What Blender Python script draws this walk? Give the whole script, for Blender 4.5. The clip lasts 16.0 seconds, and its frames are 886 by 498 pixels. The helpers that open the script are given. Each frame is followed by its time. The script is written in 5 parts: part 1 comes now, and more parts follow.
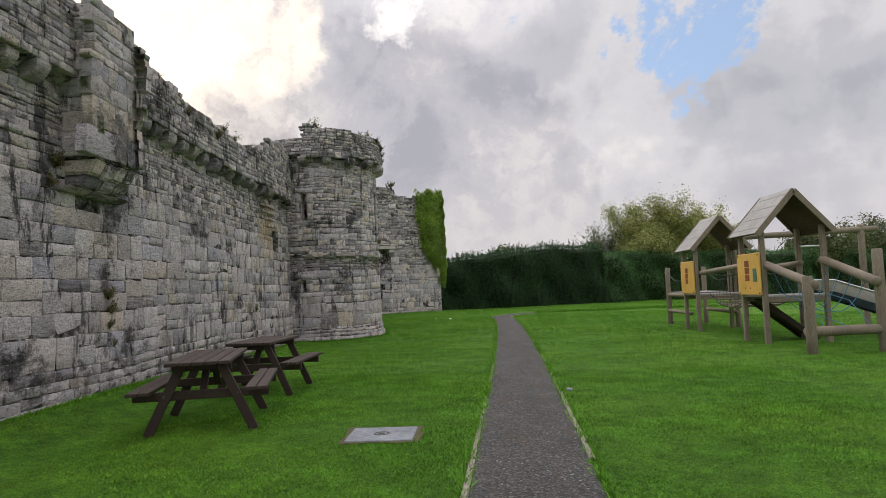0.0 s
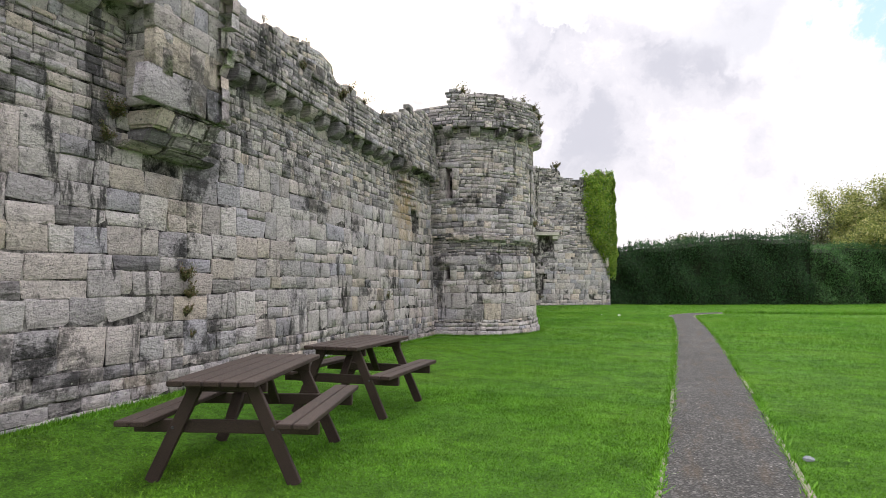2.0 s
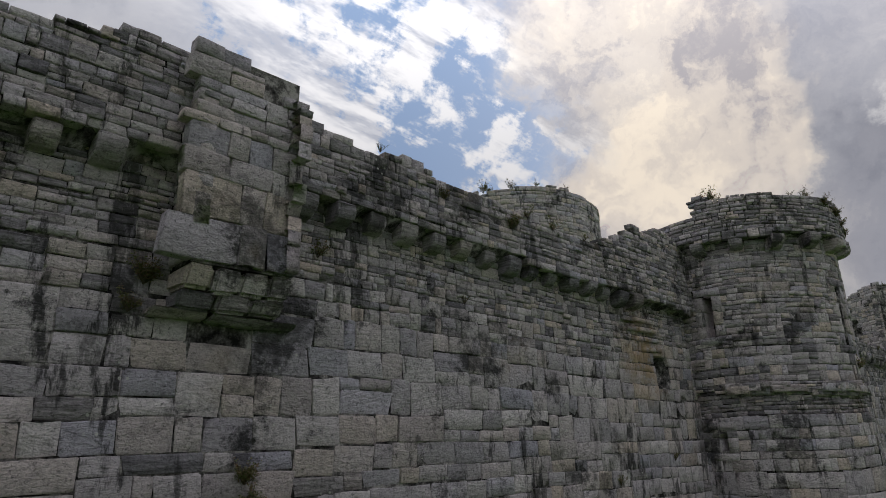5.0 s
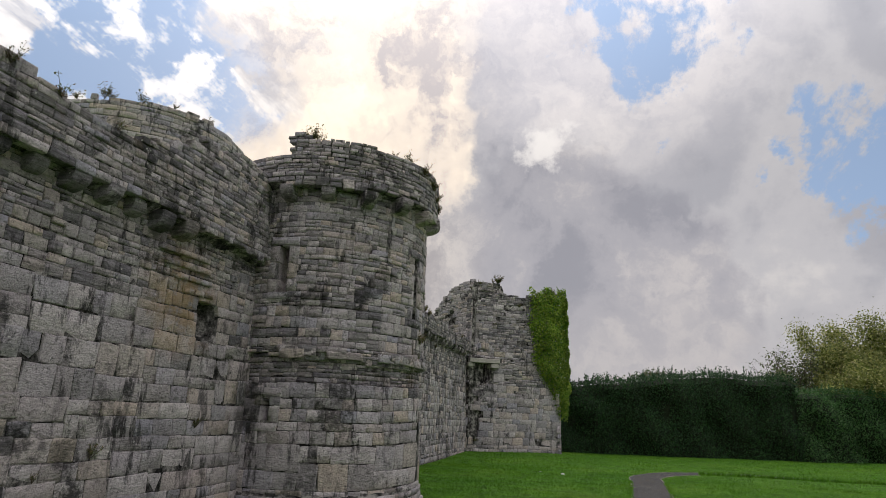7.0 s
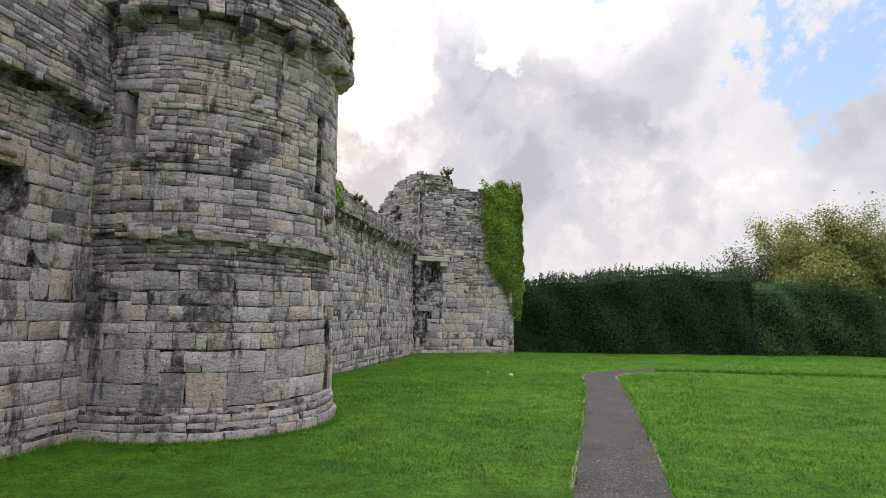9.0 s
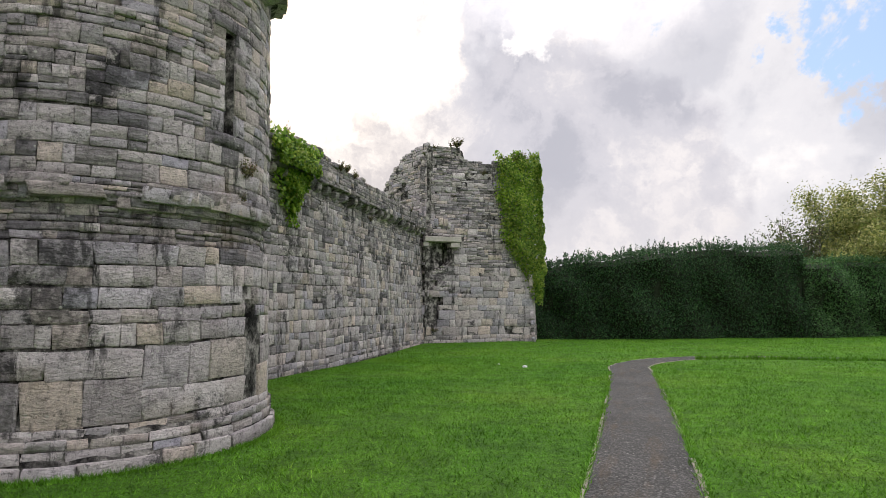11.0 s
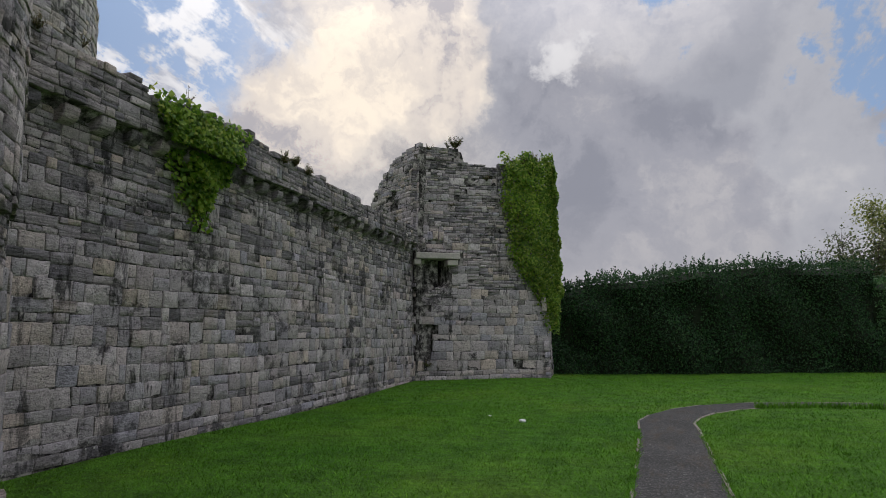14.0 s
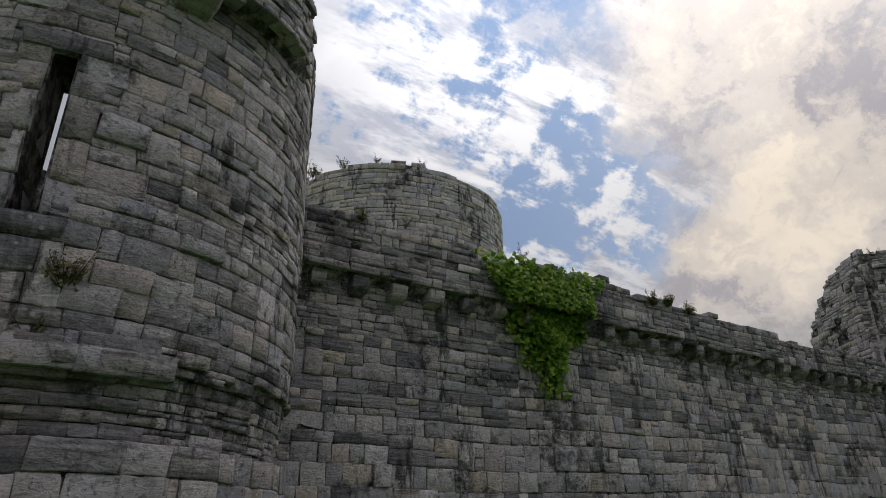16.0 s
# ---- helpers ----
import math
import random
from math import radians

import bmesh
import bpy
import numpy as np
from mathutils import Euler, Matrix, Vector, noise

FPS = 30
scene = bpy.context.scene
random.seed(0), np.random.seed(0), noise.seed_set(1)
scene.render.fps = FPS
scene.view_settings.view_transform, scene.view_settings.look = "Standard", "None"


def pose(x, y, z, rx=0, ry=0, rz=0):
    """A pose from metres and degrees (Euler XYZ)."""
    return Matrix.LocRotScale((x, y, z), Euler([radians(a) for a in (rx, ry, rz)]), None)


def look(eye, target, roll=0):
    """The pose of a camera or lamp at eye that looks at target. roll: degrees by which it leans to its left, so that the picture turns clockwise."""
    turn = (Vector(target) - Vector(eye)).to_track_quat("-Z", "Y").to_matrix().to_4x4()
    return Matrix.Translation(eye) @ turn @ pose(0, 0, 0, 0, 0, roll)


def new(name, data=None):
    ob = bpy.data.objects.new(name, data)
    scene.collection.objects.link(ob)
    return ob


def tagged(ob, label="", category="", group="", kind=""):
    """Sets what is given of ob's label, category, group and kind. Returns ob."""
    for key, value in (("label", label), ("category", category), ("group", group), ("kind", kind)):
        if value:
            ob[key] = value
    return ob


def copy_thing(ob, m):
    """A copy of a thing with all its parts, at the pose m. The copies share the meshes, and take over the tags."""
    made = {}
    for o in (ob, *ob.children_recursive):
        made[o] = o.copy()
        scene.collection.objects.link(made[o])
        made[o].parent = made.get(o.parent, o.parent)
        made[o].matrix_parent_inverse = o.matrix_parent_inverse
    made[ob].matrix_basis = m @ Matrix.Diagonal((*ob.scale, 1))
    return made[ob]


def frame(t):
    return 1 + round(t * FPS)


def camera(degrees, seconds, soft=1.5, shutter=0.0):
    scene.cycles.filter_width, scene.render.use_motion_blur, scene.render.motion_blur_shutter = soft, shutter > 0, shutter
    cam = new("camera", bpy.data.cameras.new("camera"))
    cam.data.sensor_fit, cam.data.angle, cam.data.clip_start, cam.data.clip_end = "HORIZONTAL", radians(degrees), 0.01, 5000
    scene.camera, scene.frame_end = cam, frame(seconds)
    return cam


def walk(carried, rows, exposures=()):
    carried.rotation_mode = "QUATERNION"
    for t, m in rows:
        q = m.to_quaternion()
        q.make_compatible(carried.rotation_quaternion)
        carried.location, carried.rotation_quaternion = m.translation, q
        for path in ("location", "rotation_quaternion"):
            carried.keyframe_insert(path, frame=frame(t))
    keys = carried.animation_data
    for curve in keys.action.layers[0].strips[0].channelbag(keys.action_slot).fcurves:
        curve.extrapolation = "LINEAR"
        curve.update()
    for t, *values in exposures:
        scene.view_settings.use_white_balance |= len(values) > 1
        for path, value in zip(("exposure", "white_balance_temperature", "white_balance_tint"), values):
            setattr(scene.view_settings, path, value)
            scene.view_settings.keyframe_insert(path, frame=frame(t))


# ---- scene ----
cam = camera(70.8, 16.0, 0.7)
PATH = [
    (0, (0.471, -3.792, 1.288), (0.261, -1.808, 1.421), -2.2),
    (0.5, (0.455, -3.161, 1.301), (0.349, -1.168, 1.426), -0.4),
    (1, (0.431, -2.537, 1.279), (0.323, -0.543, 1.391), -2.1),
    (1.5, (0.347, -1.87, 1.258), (-0.089, 0.081, 1.297), -0.2),
    (2, (0.333, -1.294, 1.336), (-0.401, 0.564, 1.441), -0.0),
    (2.5, (0.392, -0.802, 1.404), (-0.73, 0.834, 1.662), 0.1),
    (3, (0.408, -0.258, 1.427), (-0.887, 1.238, 1.722), -1.1),
    (3.2, (0.45, -0.036, 1.4), (-0.994, 1.305, 1.742), 0.3),
    (5.3, (0.489, 2.345, 1.681), (-0.946, 3.592, 2.304), -1.5),
    (5.5, (0.587, 2.625, 1.65), (-0.743, 3.99, 2.257), 0.6),
    (6, (0.676, 3.258, 1.589), (-0.283, 4.889, 2.238), 0.2),
    (6.5, (0.591, 3.962, 1.598), (-0.174, 5.709, 2.202), 1.7),
    (7, (0.526, 4.655, 1.632), (-0.112, 6.481, 2.138), 2.4),
    (7.5, (0.472, 5.34, 1.567), (0.028, 7.271, 1.834), -0.7),
    (8, (0.41, 5.902, 1.525), (-0.085, 7.822, 1.791), 1.2),
    (8.2, (0.414, 6.129, 1.535), (-0.044, 8.062, 1.764), 0.8),
    (10.3, (0.5, 8.765, 1.426), (-0.169, 10.637, 1.637), 1.9),
    (10.5, (0.548, 8.983, 1.44), (-0.08, 10.876, 1.586), 1.3),
    (11, (0.546, 9.658, 1.412), (-0.082, 11.548, 1.596), -0.2),
    (11.5, (0.483, 10.313, 1.439), (-0.238, 12.174, 1.575), 2.2),
    (12, (0.498, 10.938, 1.433), (-0.181, 12.81, 1.612), 0.6),
    (12.5, (0.461, 11.611, 1.45), (-0.25, 13.471, 1.635), 2.7),
    (13, (0.451, 12.247, 1.515), (-0.229, 14.099, 1.843), 1.0),
    (13.5, (0.527, 12.801, 1.513), (-0.182, 14.648, 1.804), 1.2),
    (14, (0.399, 13.457, 1.519), (-0.314, 15.307, 1.785), -0.3),
    (14.5, (0.317, 13.984, 1.526), (-0.642, 15.689, 1.945), -0.9),
    (15, (0.224, 14.482, 1.6), (-1.043, 15.923, 2.164), -1.9),
    (15.5, (0.241, 15.041, 1.547), (-1.253, 16.158, 2.269), -3.1),
    (16, (0.231, 15.569, 1.652), (-1.382, 16.455, 2.436), -0.4),
]
EXPOSURES = [(0.0, 0.0), (1.5, 0.7), (2.0, 0.72), (2.5, 0.48), (3.2, 0.58), (5.3, -1.1), (6.0, -1.25), (6.6, -1.0), (7.0, -0.4), (7.5, 0.05), (8.2, 0.25), (10.3, 0.35), (12.3, 0.2), (13.1, -0.42), (14.0, -0.62), (14.6, -0.72), (15.3, -0.92), (16.0, -0.92)]
EXPOSURES = [(t, stops, 6500 if stops > -0.5 else 6150, 13) for t, stops in EXPOSURES]
walk(cam, [(t, look(eye, target, roll)) for t, eye, target, roll in PATH], EXPOSURES)

# ---------------------------------------------------------------- sky and sun
SUN_AZ, SUN_EL = radians(27), radians(27)      # west of the walking direction, low behind broken cloud
SUN_DIR = Vector((-math.sin(SUN_AZ) * math.cos(SUN_EL), math.cos(SUN_AZ) * math.cos(SUN_EL), math.sin(SUN_EL)))


class Nodes:
    """A short way to wire a node tree."""

    def __init__(self, tree):
        self.tree = tree
        tree.nodes.clear()

    def add(self, kind, links=(), **values):
        n = self.tree.nodes.new(kind)
        for key, value in values.items():
            setattr(n, key, value)
        for slot, value in links:
            if isinstance(value, bpy.types.NodeSocket):
                self.tree.links.new(value, n.inputs[slot])
            else:
                n.inputs[slot].default_value = value
        return n

    def math(self, op, a, b=0.0, clamp=False):
        return self.add("ShaderNodeMath", [(0, a), (1, b)], operation=op, use_clamp=clamp).outputs[0]

    def noise(self, vec, scale, detail=4.0, rough=0.55, warp=0.0):
        return self.add("ShaderNodeTexNoise", [("Vector", vec), ("Scale", scale), ("Detail", detail), ("Roughness", rough), ("Distortion", warp)]).outputs[0]

    def ramp(self, fac, stops, smooth=False):
        n = self.add("ShaderNodeValToRGB", [(0, fac)])
        n.color_ramp.interpolation = "EASE" if smooth else "LINEAR"
        e = n.color_ramp.elements
        while len(e) < len(stops):
            e.new(0.5)
        for el, (p, c) in zip(e, stops):
            el.position = p
            el.color = (*c, 1) if isinstance(c, tuple) else (c, c, c, 1)
        return n.outputs[0]

    def mix(self, fac, a, b, mode="MIX"):
        n = self.add("ShaderNodeMix", data_type="RGBA", blend_type=mode)
        for slot, value in ((0, fac), (6, a), (7, b)):
            if isinstance(value, bpy.types.NodeSocket):
                self.tree.links.new(value, n.inputs[slot])
            else:
                n.inputs[slot].default_value = value if slot == 0 else (*value, 1)
        return n.outputs[2]

    def stretch(self, vec, scale):
        return self.add("ShaderNodeMapping", [("Vector", vec), ("Scale", scale)]).outputs[0]

    def bump(self, height, strength, distance, normal=None):
        links = [("Height", height), ("Strength", strength), ("Distance", distance)]
        if normal:
            links.append(("Normal", normal))
        return self.add("ShaderNodeBump", links).outputs[0]


def az_el(az, el):
    az, el = radians(az), radians(el)
    return (-math.sin(az) * math.cos(el), math.cos(az) * math.cos(el), math.sin(el))


def make_sky():
    w = bpy.data.worlds.new("cloudy_sky")
    scene.world = w
    w.use_nodes = True
    n = Nodes(w.node_tree)
    d = n.add("ShaderNodeTexCoord").outputs["Generated"]
    sep = n.add("ShaderNodeSeparateXYZ", [(0, d)])
    up = n.math("ADD", n.math("MAXIMUM", sep.outputs[2], 0.0), 0.22)
    flat = n.add("ShaderNodeCombineXYZ", [(0, n.math("DIVIDE", sep.outputs[0], up)), (1, n.math("DIVIDE", sep.outputs[1], up)), (2, 0.35)]).outputs[0]

    def near(az, el, inner, outer):
        dot = n.add("ShaderNodeVectorMath", [(0, d), (1, az_el(az, el))], operation="DOT_PRODUCT").outputs["Value"]
        return n.add("ShaderNodeMapRange", [(0, dot), (1, math.cos(radians(outer))), (2, math.cos(radians(inner)))], interpolation_type="SMOOTHSTEP").outputs[0]

    clear = n.add("ShaderNodeTexSky", sky_type="NISHITA", sun_disc=False, sun_elevation=SUN_EL, sun_rotation=-SUN_AZ, air_density=1.0, dust_density=0.6, ozone_density=1.5).outputs[0]
    clear = n.mix(1.0, clear, (0.95, 1.05, 1.2), "MULTIPLY")
    clear = n.mix(0.6, clear, (5.0, 6.6, 8.8))
    jitter = n.add("ShaderNodeTexNoise", [("Vector", d), ("Scale", 4.0), ("Detail", 3.0), ("Roughness", 0.6)]).outputs["Color"]
    curl = n.add("ShaderNodeTexNoise", [("Vector", d), ("Scale", 13.0), ("Detail", 7.0), ("Roughness", 0.62)]).outputs["Color"]

    def shifted(vec, by, amount):
        off = n.add("ShaderNodeVectorMath", [(0, by), (1, (0.5, 0.5, 0.5))], operation="SUBTRACT").outputs[0]
        off = n.add("ShaderNodeVectorMath", [(0, off), (1, (amount, amount, amount))], operation="MULTIPLY").outputs[0]
        return n.add("ShaderNodeVectorMath", [(0, vec), (1, off)], operation="ADD").outputs[0]

    ragged = shifted(shifted(d, jitter, 0.22), curl, 0.16)

    def blob(az, el, inner, outer, vec):
        unit = n.add("ShaderNodeVectorMath", [(0, vec)], operation="NORMALIZE").outputs[0]
        dot = n.add("ShaderNodeVectorMath", [(0, unit), (1, az_el(az, el))], operation="DOT_PRODUCT").outputs["Value"]
        return n.add("ShaderNodeMapRange", [(0, dot), (1, math.cos(radians(outer))), (2, math.cos(radians(inner)))], interpolation_type="SMOOTHSTEP").outputs[0]

    big = n.noise(flat, 1.15, 7.0, 0.56, 0.1)
    streak = n.noise(n.add("ShaderNodeMapping", [("Vector", flat), ("Rotation", (0, 0, 0.9)), ("Scale", (1.0, 0.34, 1.0))]).outputs[0], 5.2, 9.0, 0.68, 0.15)
    puff = n.noise(d, 4.2, 8.0, 0.52, 0.12)
    flecks = n.noise(d, 17.0, 8.0, 0.62, 0.15)
    billow = n.noise(ragged, 9.0, 8.0, 0.6, 0.2)
    # how much cloud: thin round the openings, where small white flecks cross the blue
    gaps = n.math("MAXIMUM", n.math("MAXIMUM", blob(50, 27, 2, 11, ragged), blob(40, 23, 1, 7, ragged)), n.math("MAXIMUM", n.math("MULTIPLY", blob(-2, 33, 2, 11, ragged), 0.75), n.math("MULTIPLY", blob(-17, 22, 1, 9, ragged), 0.85)))
    gaps = n.math("MAXIMUM", gaps, n.math("MULTIPLY", near(52, 40, 4, 26), 0.62))
    cover = n.math("ADD", n.math("MULTIPLY", big, 0.2), n.math("ADD", n.math("MULTIPLY", streak, 0.55), n.math("MULTIPLY", flecks, 0.5)))
    cover = n.math("SUBTRACT", n.math("ADD", cover, 0.12), n.math("MULTIPLY", gaps, 0.25))
    cover = n.ramp(cover, [(0.51, 0.0), (0.60, 1.0)], True)
    # thickness sets the grey of the undersides
    body = n.math("ADD", n.math("MULTIPLY", puff, 0.75), n.math("ADD", n.math("MULTIPLY", big, 0.25), n.math("MULTIPLY", billow, 0.12)))
    shade = n.ramp(body, [(0.47, (8.6, 8.35, 8.1)), (0.545, (6.9, 6.85, 7.0)), (0.62, (5.5, 5.55, 5.9)), (0.70, (4.5, 4.6, 5.0))], True)
    shade = n.mix(near(50, 34, 6, 27), shade, n.ramp(streak, [(0.42, (7.5, 7.7, 8.3)), (0.56, (14.0, 13.6, 13.0))], True))
    shade = n.mix(n.math("MULTIPLY", near(6, 37, 4, 20), 0.7), shade, n.ramp(billow, [(0.38, (10.5, 10.0, 9.8)), (0.62, (7.4, 7.3, 7.8))]))
    sky = n.mix(cover, clear, shade)
    # the grey bank low in the north, soft inside and ragged at its upper edge
    bank = blob(9, 7, 14.5, 17.5, ragged)
    grey = n.ramp(n.math("ADD", n.math("MULTIPLY", puff, 0.6), n.math("MULTIPLY", billow, 0.4)), [(0.40, (7.4, 7.1, 7.0)), (0.50, (5.5, 5.45, 5.8)), (0.60, (4.3, 4.35, 4.8))], True)
    sky = n.mix(n.math("MULTIPLY", bank, 0.92), sky, grey)
    veil = n.ramp(n.math("ADD", n.math("MULTIPLY", puff, 0.5), n.math("MULTIPLY", billow, 0.5)), [(0.42, (9.8, 9.1, 8.2)), (0.56, (6.0, 5.6, 5.4))], True)
    sky = n.mix(n.math("MULTIPLY", near(29, 12, 4, 15), 0.85), sky, veil)
    # the cumulus in front of the sun, cream where it is lit through
    heap = n.math("MAXIMUM", n.math("MAXIMUM", blob(24.5, 27, 6.5, 9.5, ragged), n.math("MULTIPLY", blob(29, 37, 4, 15, ragged), 0.85)), blob(33, 20, 4, 8.5, ragged))
    cream = n.ramp(n.math("ADD", n.math("MULTIPLY", billow, 0.7), n.math("MULTIPLY", puff, 0.3)), [(0.36, (16.0, 13.9, 10.9)), (0.50, (12.4, 11.0, 9.3)), (0.63, (7.4, 6.9, 6.8))], True)
    sky = n.mix(heap, sky, cream)
    sky = n.mix(n.math("MULTIPLY", blob(8.5, 22.5, 0.6, 2.6, ragged), 0.9), sky, (12.0, 11.6, 11.0))
    low = n.add("ShaderNodeMapRange", [(0, sep.outputs[2]), (1, 0.02), (2, 0.20), (3, 0.6), (4, 0.0)]).outputs[0]
    sky = n.mix(low, sky, (6.6, 6.35, 6.3))
    # a cloudy sky grows brighter towards the zenith
    zen = n.add("ShaderNodeMapRange", [(0, sep.outputs[2]), (1, 0.36), (2, 0.95), (3, 1.0), (4, 2.5)], interpolation_type="SMOOTHSTEP").outputs[0]
    sky = n.mix(1.0, sky, n.add("ShaderNodeCombineXYZ", [(0, zen), (1, zen), (2, zen)]).outputs[0], "MULTIPLY")
    bg = n.add("ShaderNodeBackground", [(0, sky), (1, 0.1)])
    n.add("ShaderNodeOutputWorld", [(0, bg.outputs[0])])


make_sky()
sun = bpy.data.lights.new("sun", "SUN")
sun.energy, sun.angle, sun.color = 0.95, radians(35), (1.0, 0.93, 0.82)
sun_ob = new("sun", sun)
sun_ob.matrix_world = look(SUN_DIR * 60, (0, 0, 0))


# ---------------------------------------------------------------- materials
def material(name, rough=0.9, spec=0.25):
    m = bpy.data.materials.new(name)
    m.use_nodes = True
    n = Nodes(m.node_tree)
    b = n.add("ShaderNodeBsdfPrincipled", [("Roughness", rough), ("Specular IOR Level", spec)])
    n.add("ShaderNodeOutputMaterial", [(0, b.outputs[0])])
    return m, n, b


def wire(n, b, color=None, normal=None, rough=None):
    for slot, s in (("Base Color", color), ("Normal", normal), ("Roughness", rough)):
        if s is not None:
            n.tree.links.new(s, b.inputs[slot])


def stone_material(name, single, slate=False):
    """Weathered grey limestone, or dark bedded slate; each stone has its own tone."""
    m, n, b = material(name, 0.93, 0.2)
    geo = n.add("ShaderNodeNewGeometry")
    pos = geo.outputs["Position"]
    rnd = n.add("ShaderNodeObjectInfo").outputs["Random"] if single else geo.outputs["Random Per Island"]
    tone = n.ramp(rnd, [(0.0, (0.36, 0.35, 0.385)), (0.08, (0.56, 0.528, 0.53)), (0.17, (0.71, 0.67, 0.67)), (0.26, (0.45, 0.445, 0.51)), (0.36, (0.67, 0.61, 0.585)), (0.45, (0.42, 0.405, 0.44)),
                        (0.55, (0.61, 0.57, 0.58)), (0.64, (0.67, 0.585, 0.51)), (0.72, (0.50, 0.472, 0.495)), (0.82, (0.74, 0.70, 0.70)), (0.90, (0.45, 0.42, 0.43)), (1.0, (0.61, 0.54, 0.515))])
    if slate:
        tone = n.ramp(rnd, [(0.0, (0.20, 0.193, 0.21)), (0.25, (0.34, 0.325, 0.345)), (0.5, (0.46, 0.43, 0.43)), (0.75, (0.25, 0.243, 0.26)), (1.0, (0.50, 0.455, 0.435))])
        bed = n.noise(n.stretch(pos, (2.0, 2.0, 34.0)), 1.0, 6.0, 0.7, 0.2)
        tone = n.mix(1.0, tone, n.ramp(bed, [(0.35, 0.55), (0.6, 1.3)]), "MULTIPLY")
    tone = n.mix(1.0, tone, (0.85, 0.83, 0.825), "MULTIPLY")
    mottle = n.noise(pos, 8.0, 7.0, 0.7, 0.3)
    col = n.mix(1.0, tone, n.ramp(mottle, [(0.30, 0.58), (0.46, 1.0), (0.70, 1.2)]), "MULTIPLY")
    grain = n.noise(pos, 55.0, 5.0, 0.7)
    col = n.mix(1.0, col, n.ramp(grain, [(0.34, 0.82), (0.62, 1.1)]), "MULTIPLY")
    pit = n.noise(pos, 21.0, 7.0, 0.72, 0.4)
    col = n.mix(1.0, col, n.ramp(pit, [(0.34, 0.55), (0.43, 0.98), (0.66, 1.1)]), "MULTIPLY")
    # soot-dark weathering: broad patches and runs of water down the face
    patch = n.noise(n.stretch(pos, (0.8, 0.8, 0.95)), 1.0, 10.0, 0.76, 0.1)
    run = n.noise(n.stretch(pos, (2.4, 2.4, 0.55)), 1.0, 9.0, 0.72, 0.1)
    dark = n.math("MAXIMUM", n.ramp(patch, [(0.545, 0.0), (0.60, 0.96)]), n.ramp(run, [(0.555, 0.0), (0.60, 0.96)]))
    dark = n.math("MULTIPLY", dark, n.math("MULTIPLY", n.ramp(mottle, [(0.48, 1.0), (0.66, 0.5)]), n.ramp(rnd, [(0.0, 1.0), (0.35, 0.75), (0.5, 1.0), (0.7, 0.45), (0.85, 1.0), (1.0, 0.6)])))
    col = n.mix(dark, col, (0.035, 0.034, 0.036))
    crust = n.ramp(n.noise(pos, 26.0, 6.0, 0.7), [(0.57, 0.0), (0.66, 0.75)])
    col = n.mix(crust, col, (0.085, 0.085, 0.08))
    # ochre staining and lichen
    ochre = n.ramp(n.noise(pos, 0.9, 4.0, 0.6), [(0.62, 0.0), (0.78, 0.4)])
    col = n.mix(ochre, col, (0.36, 0.27, 0.17))
    # one rust-yellow seepage where the wall meets the round tower
    far = n.add("ShaderNodeVectorMath", [(0, pos), (1, (-5.4, 11.6, 3.0))], operation="DISTANCE").outputs["Value"]
    seep = n.math("MULTIPLY", n.ramp(far, [(0.35, 0.75), (1.0, 0.0)]), n.ramp(n.noise(pos, 3.5, 6.0, 0.7), [(0.42, 0.0), (0.58, 1.0)]))
    col = n.mix(seep, col, (0.42, 0.29, 0.15))
    vor = n.add("ShaderNodeTexVoronoi", [("Vector", pos), ("Scale", 13.0), ("Randomness", 1.0)]).outputs["Distance"]
    where = n.ramp(n.noise(pos, 1.7, 3.0), [(0.55, 0.0), (0.62, 1.0)])
    spots = n.math("MULTIPLY", n.ramp(n.math("ADD", vor, n.math("MULTIPLY", grain, 0.12)), [(0.20, 1.0), (0.26, 0.0)]), where)
    col = n.mix(n.math("MULTIPLY", spots, 0.75), col, (0.60, 0.60, 0.55))
    moss = n.ramp(n.noise(pos, 2.6, 5.0, 0.7), [(0.70, 0.0), (0.80, 0.35)])
    col = n.mix(moss, col, (0.07, 0.085, 0.03))
    chips = n.noise(n.stretch(pos, (1, 1, 2.0)), 12.0, 7.0, 0.68, 0.4)
    nrm = n.bump(chips, 1.0, 0.045)
    nrm = n.bump(grain, 0.5, 0.006, nrm)
    wire(n, b, col, nrm)
    return m


def mortar_material():
    m, n, b = material("lime_mortar", 0.97, 0.1)
    pos = n.add("ShaderNodeNewGeometry").outputs["Position"]
    a = n.noise(pos, 4.5, 8.0, 0.72)
    col = n.ramp(a, [(0.40, (0.018, 0.017, 0.017)), (0.50, (0.12, 0.113, 0.108)), (0.60, (0.44, 0.415, 0.39))])
    wire(n, b, col, n.bump(n.noise(pos, 40.0, 5.0, 0.7), 0.9, 0.03))
    return m


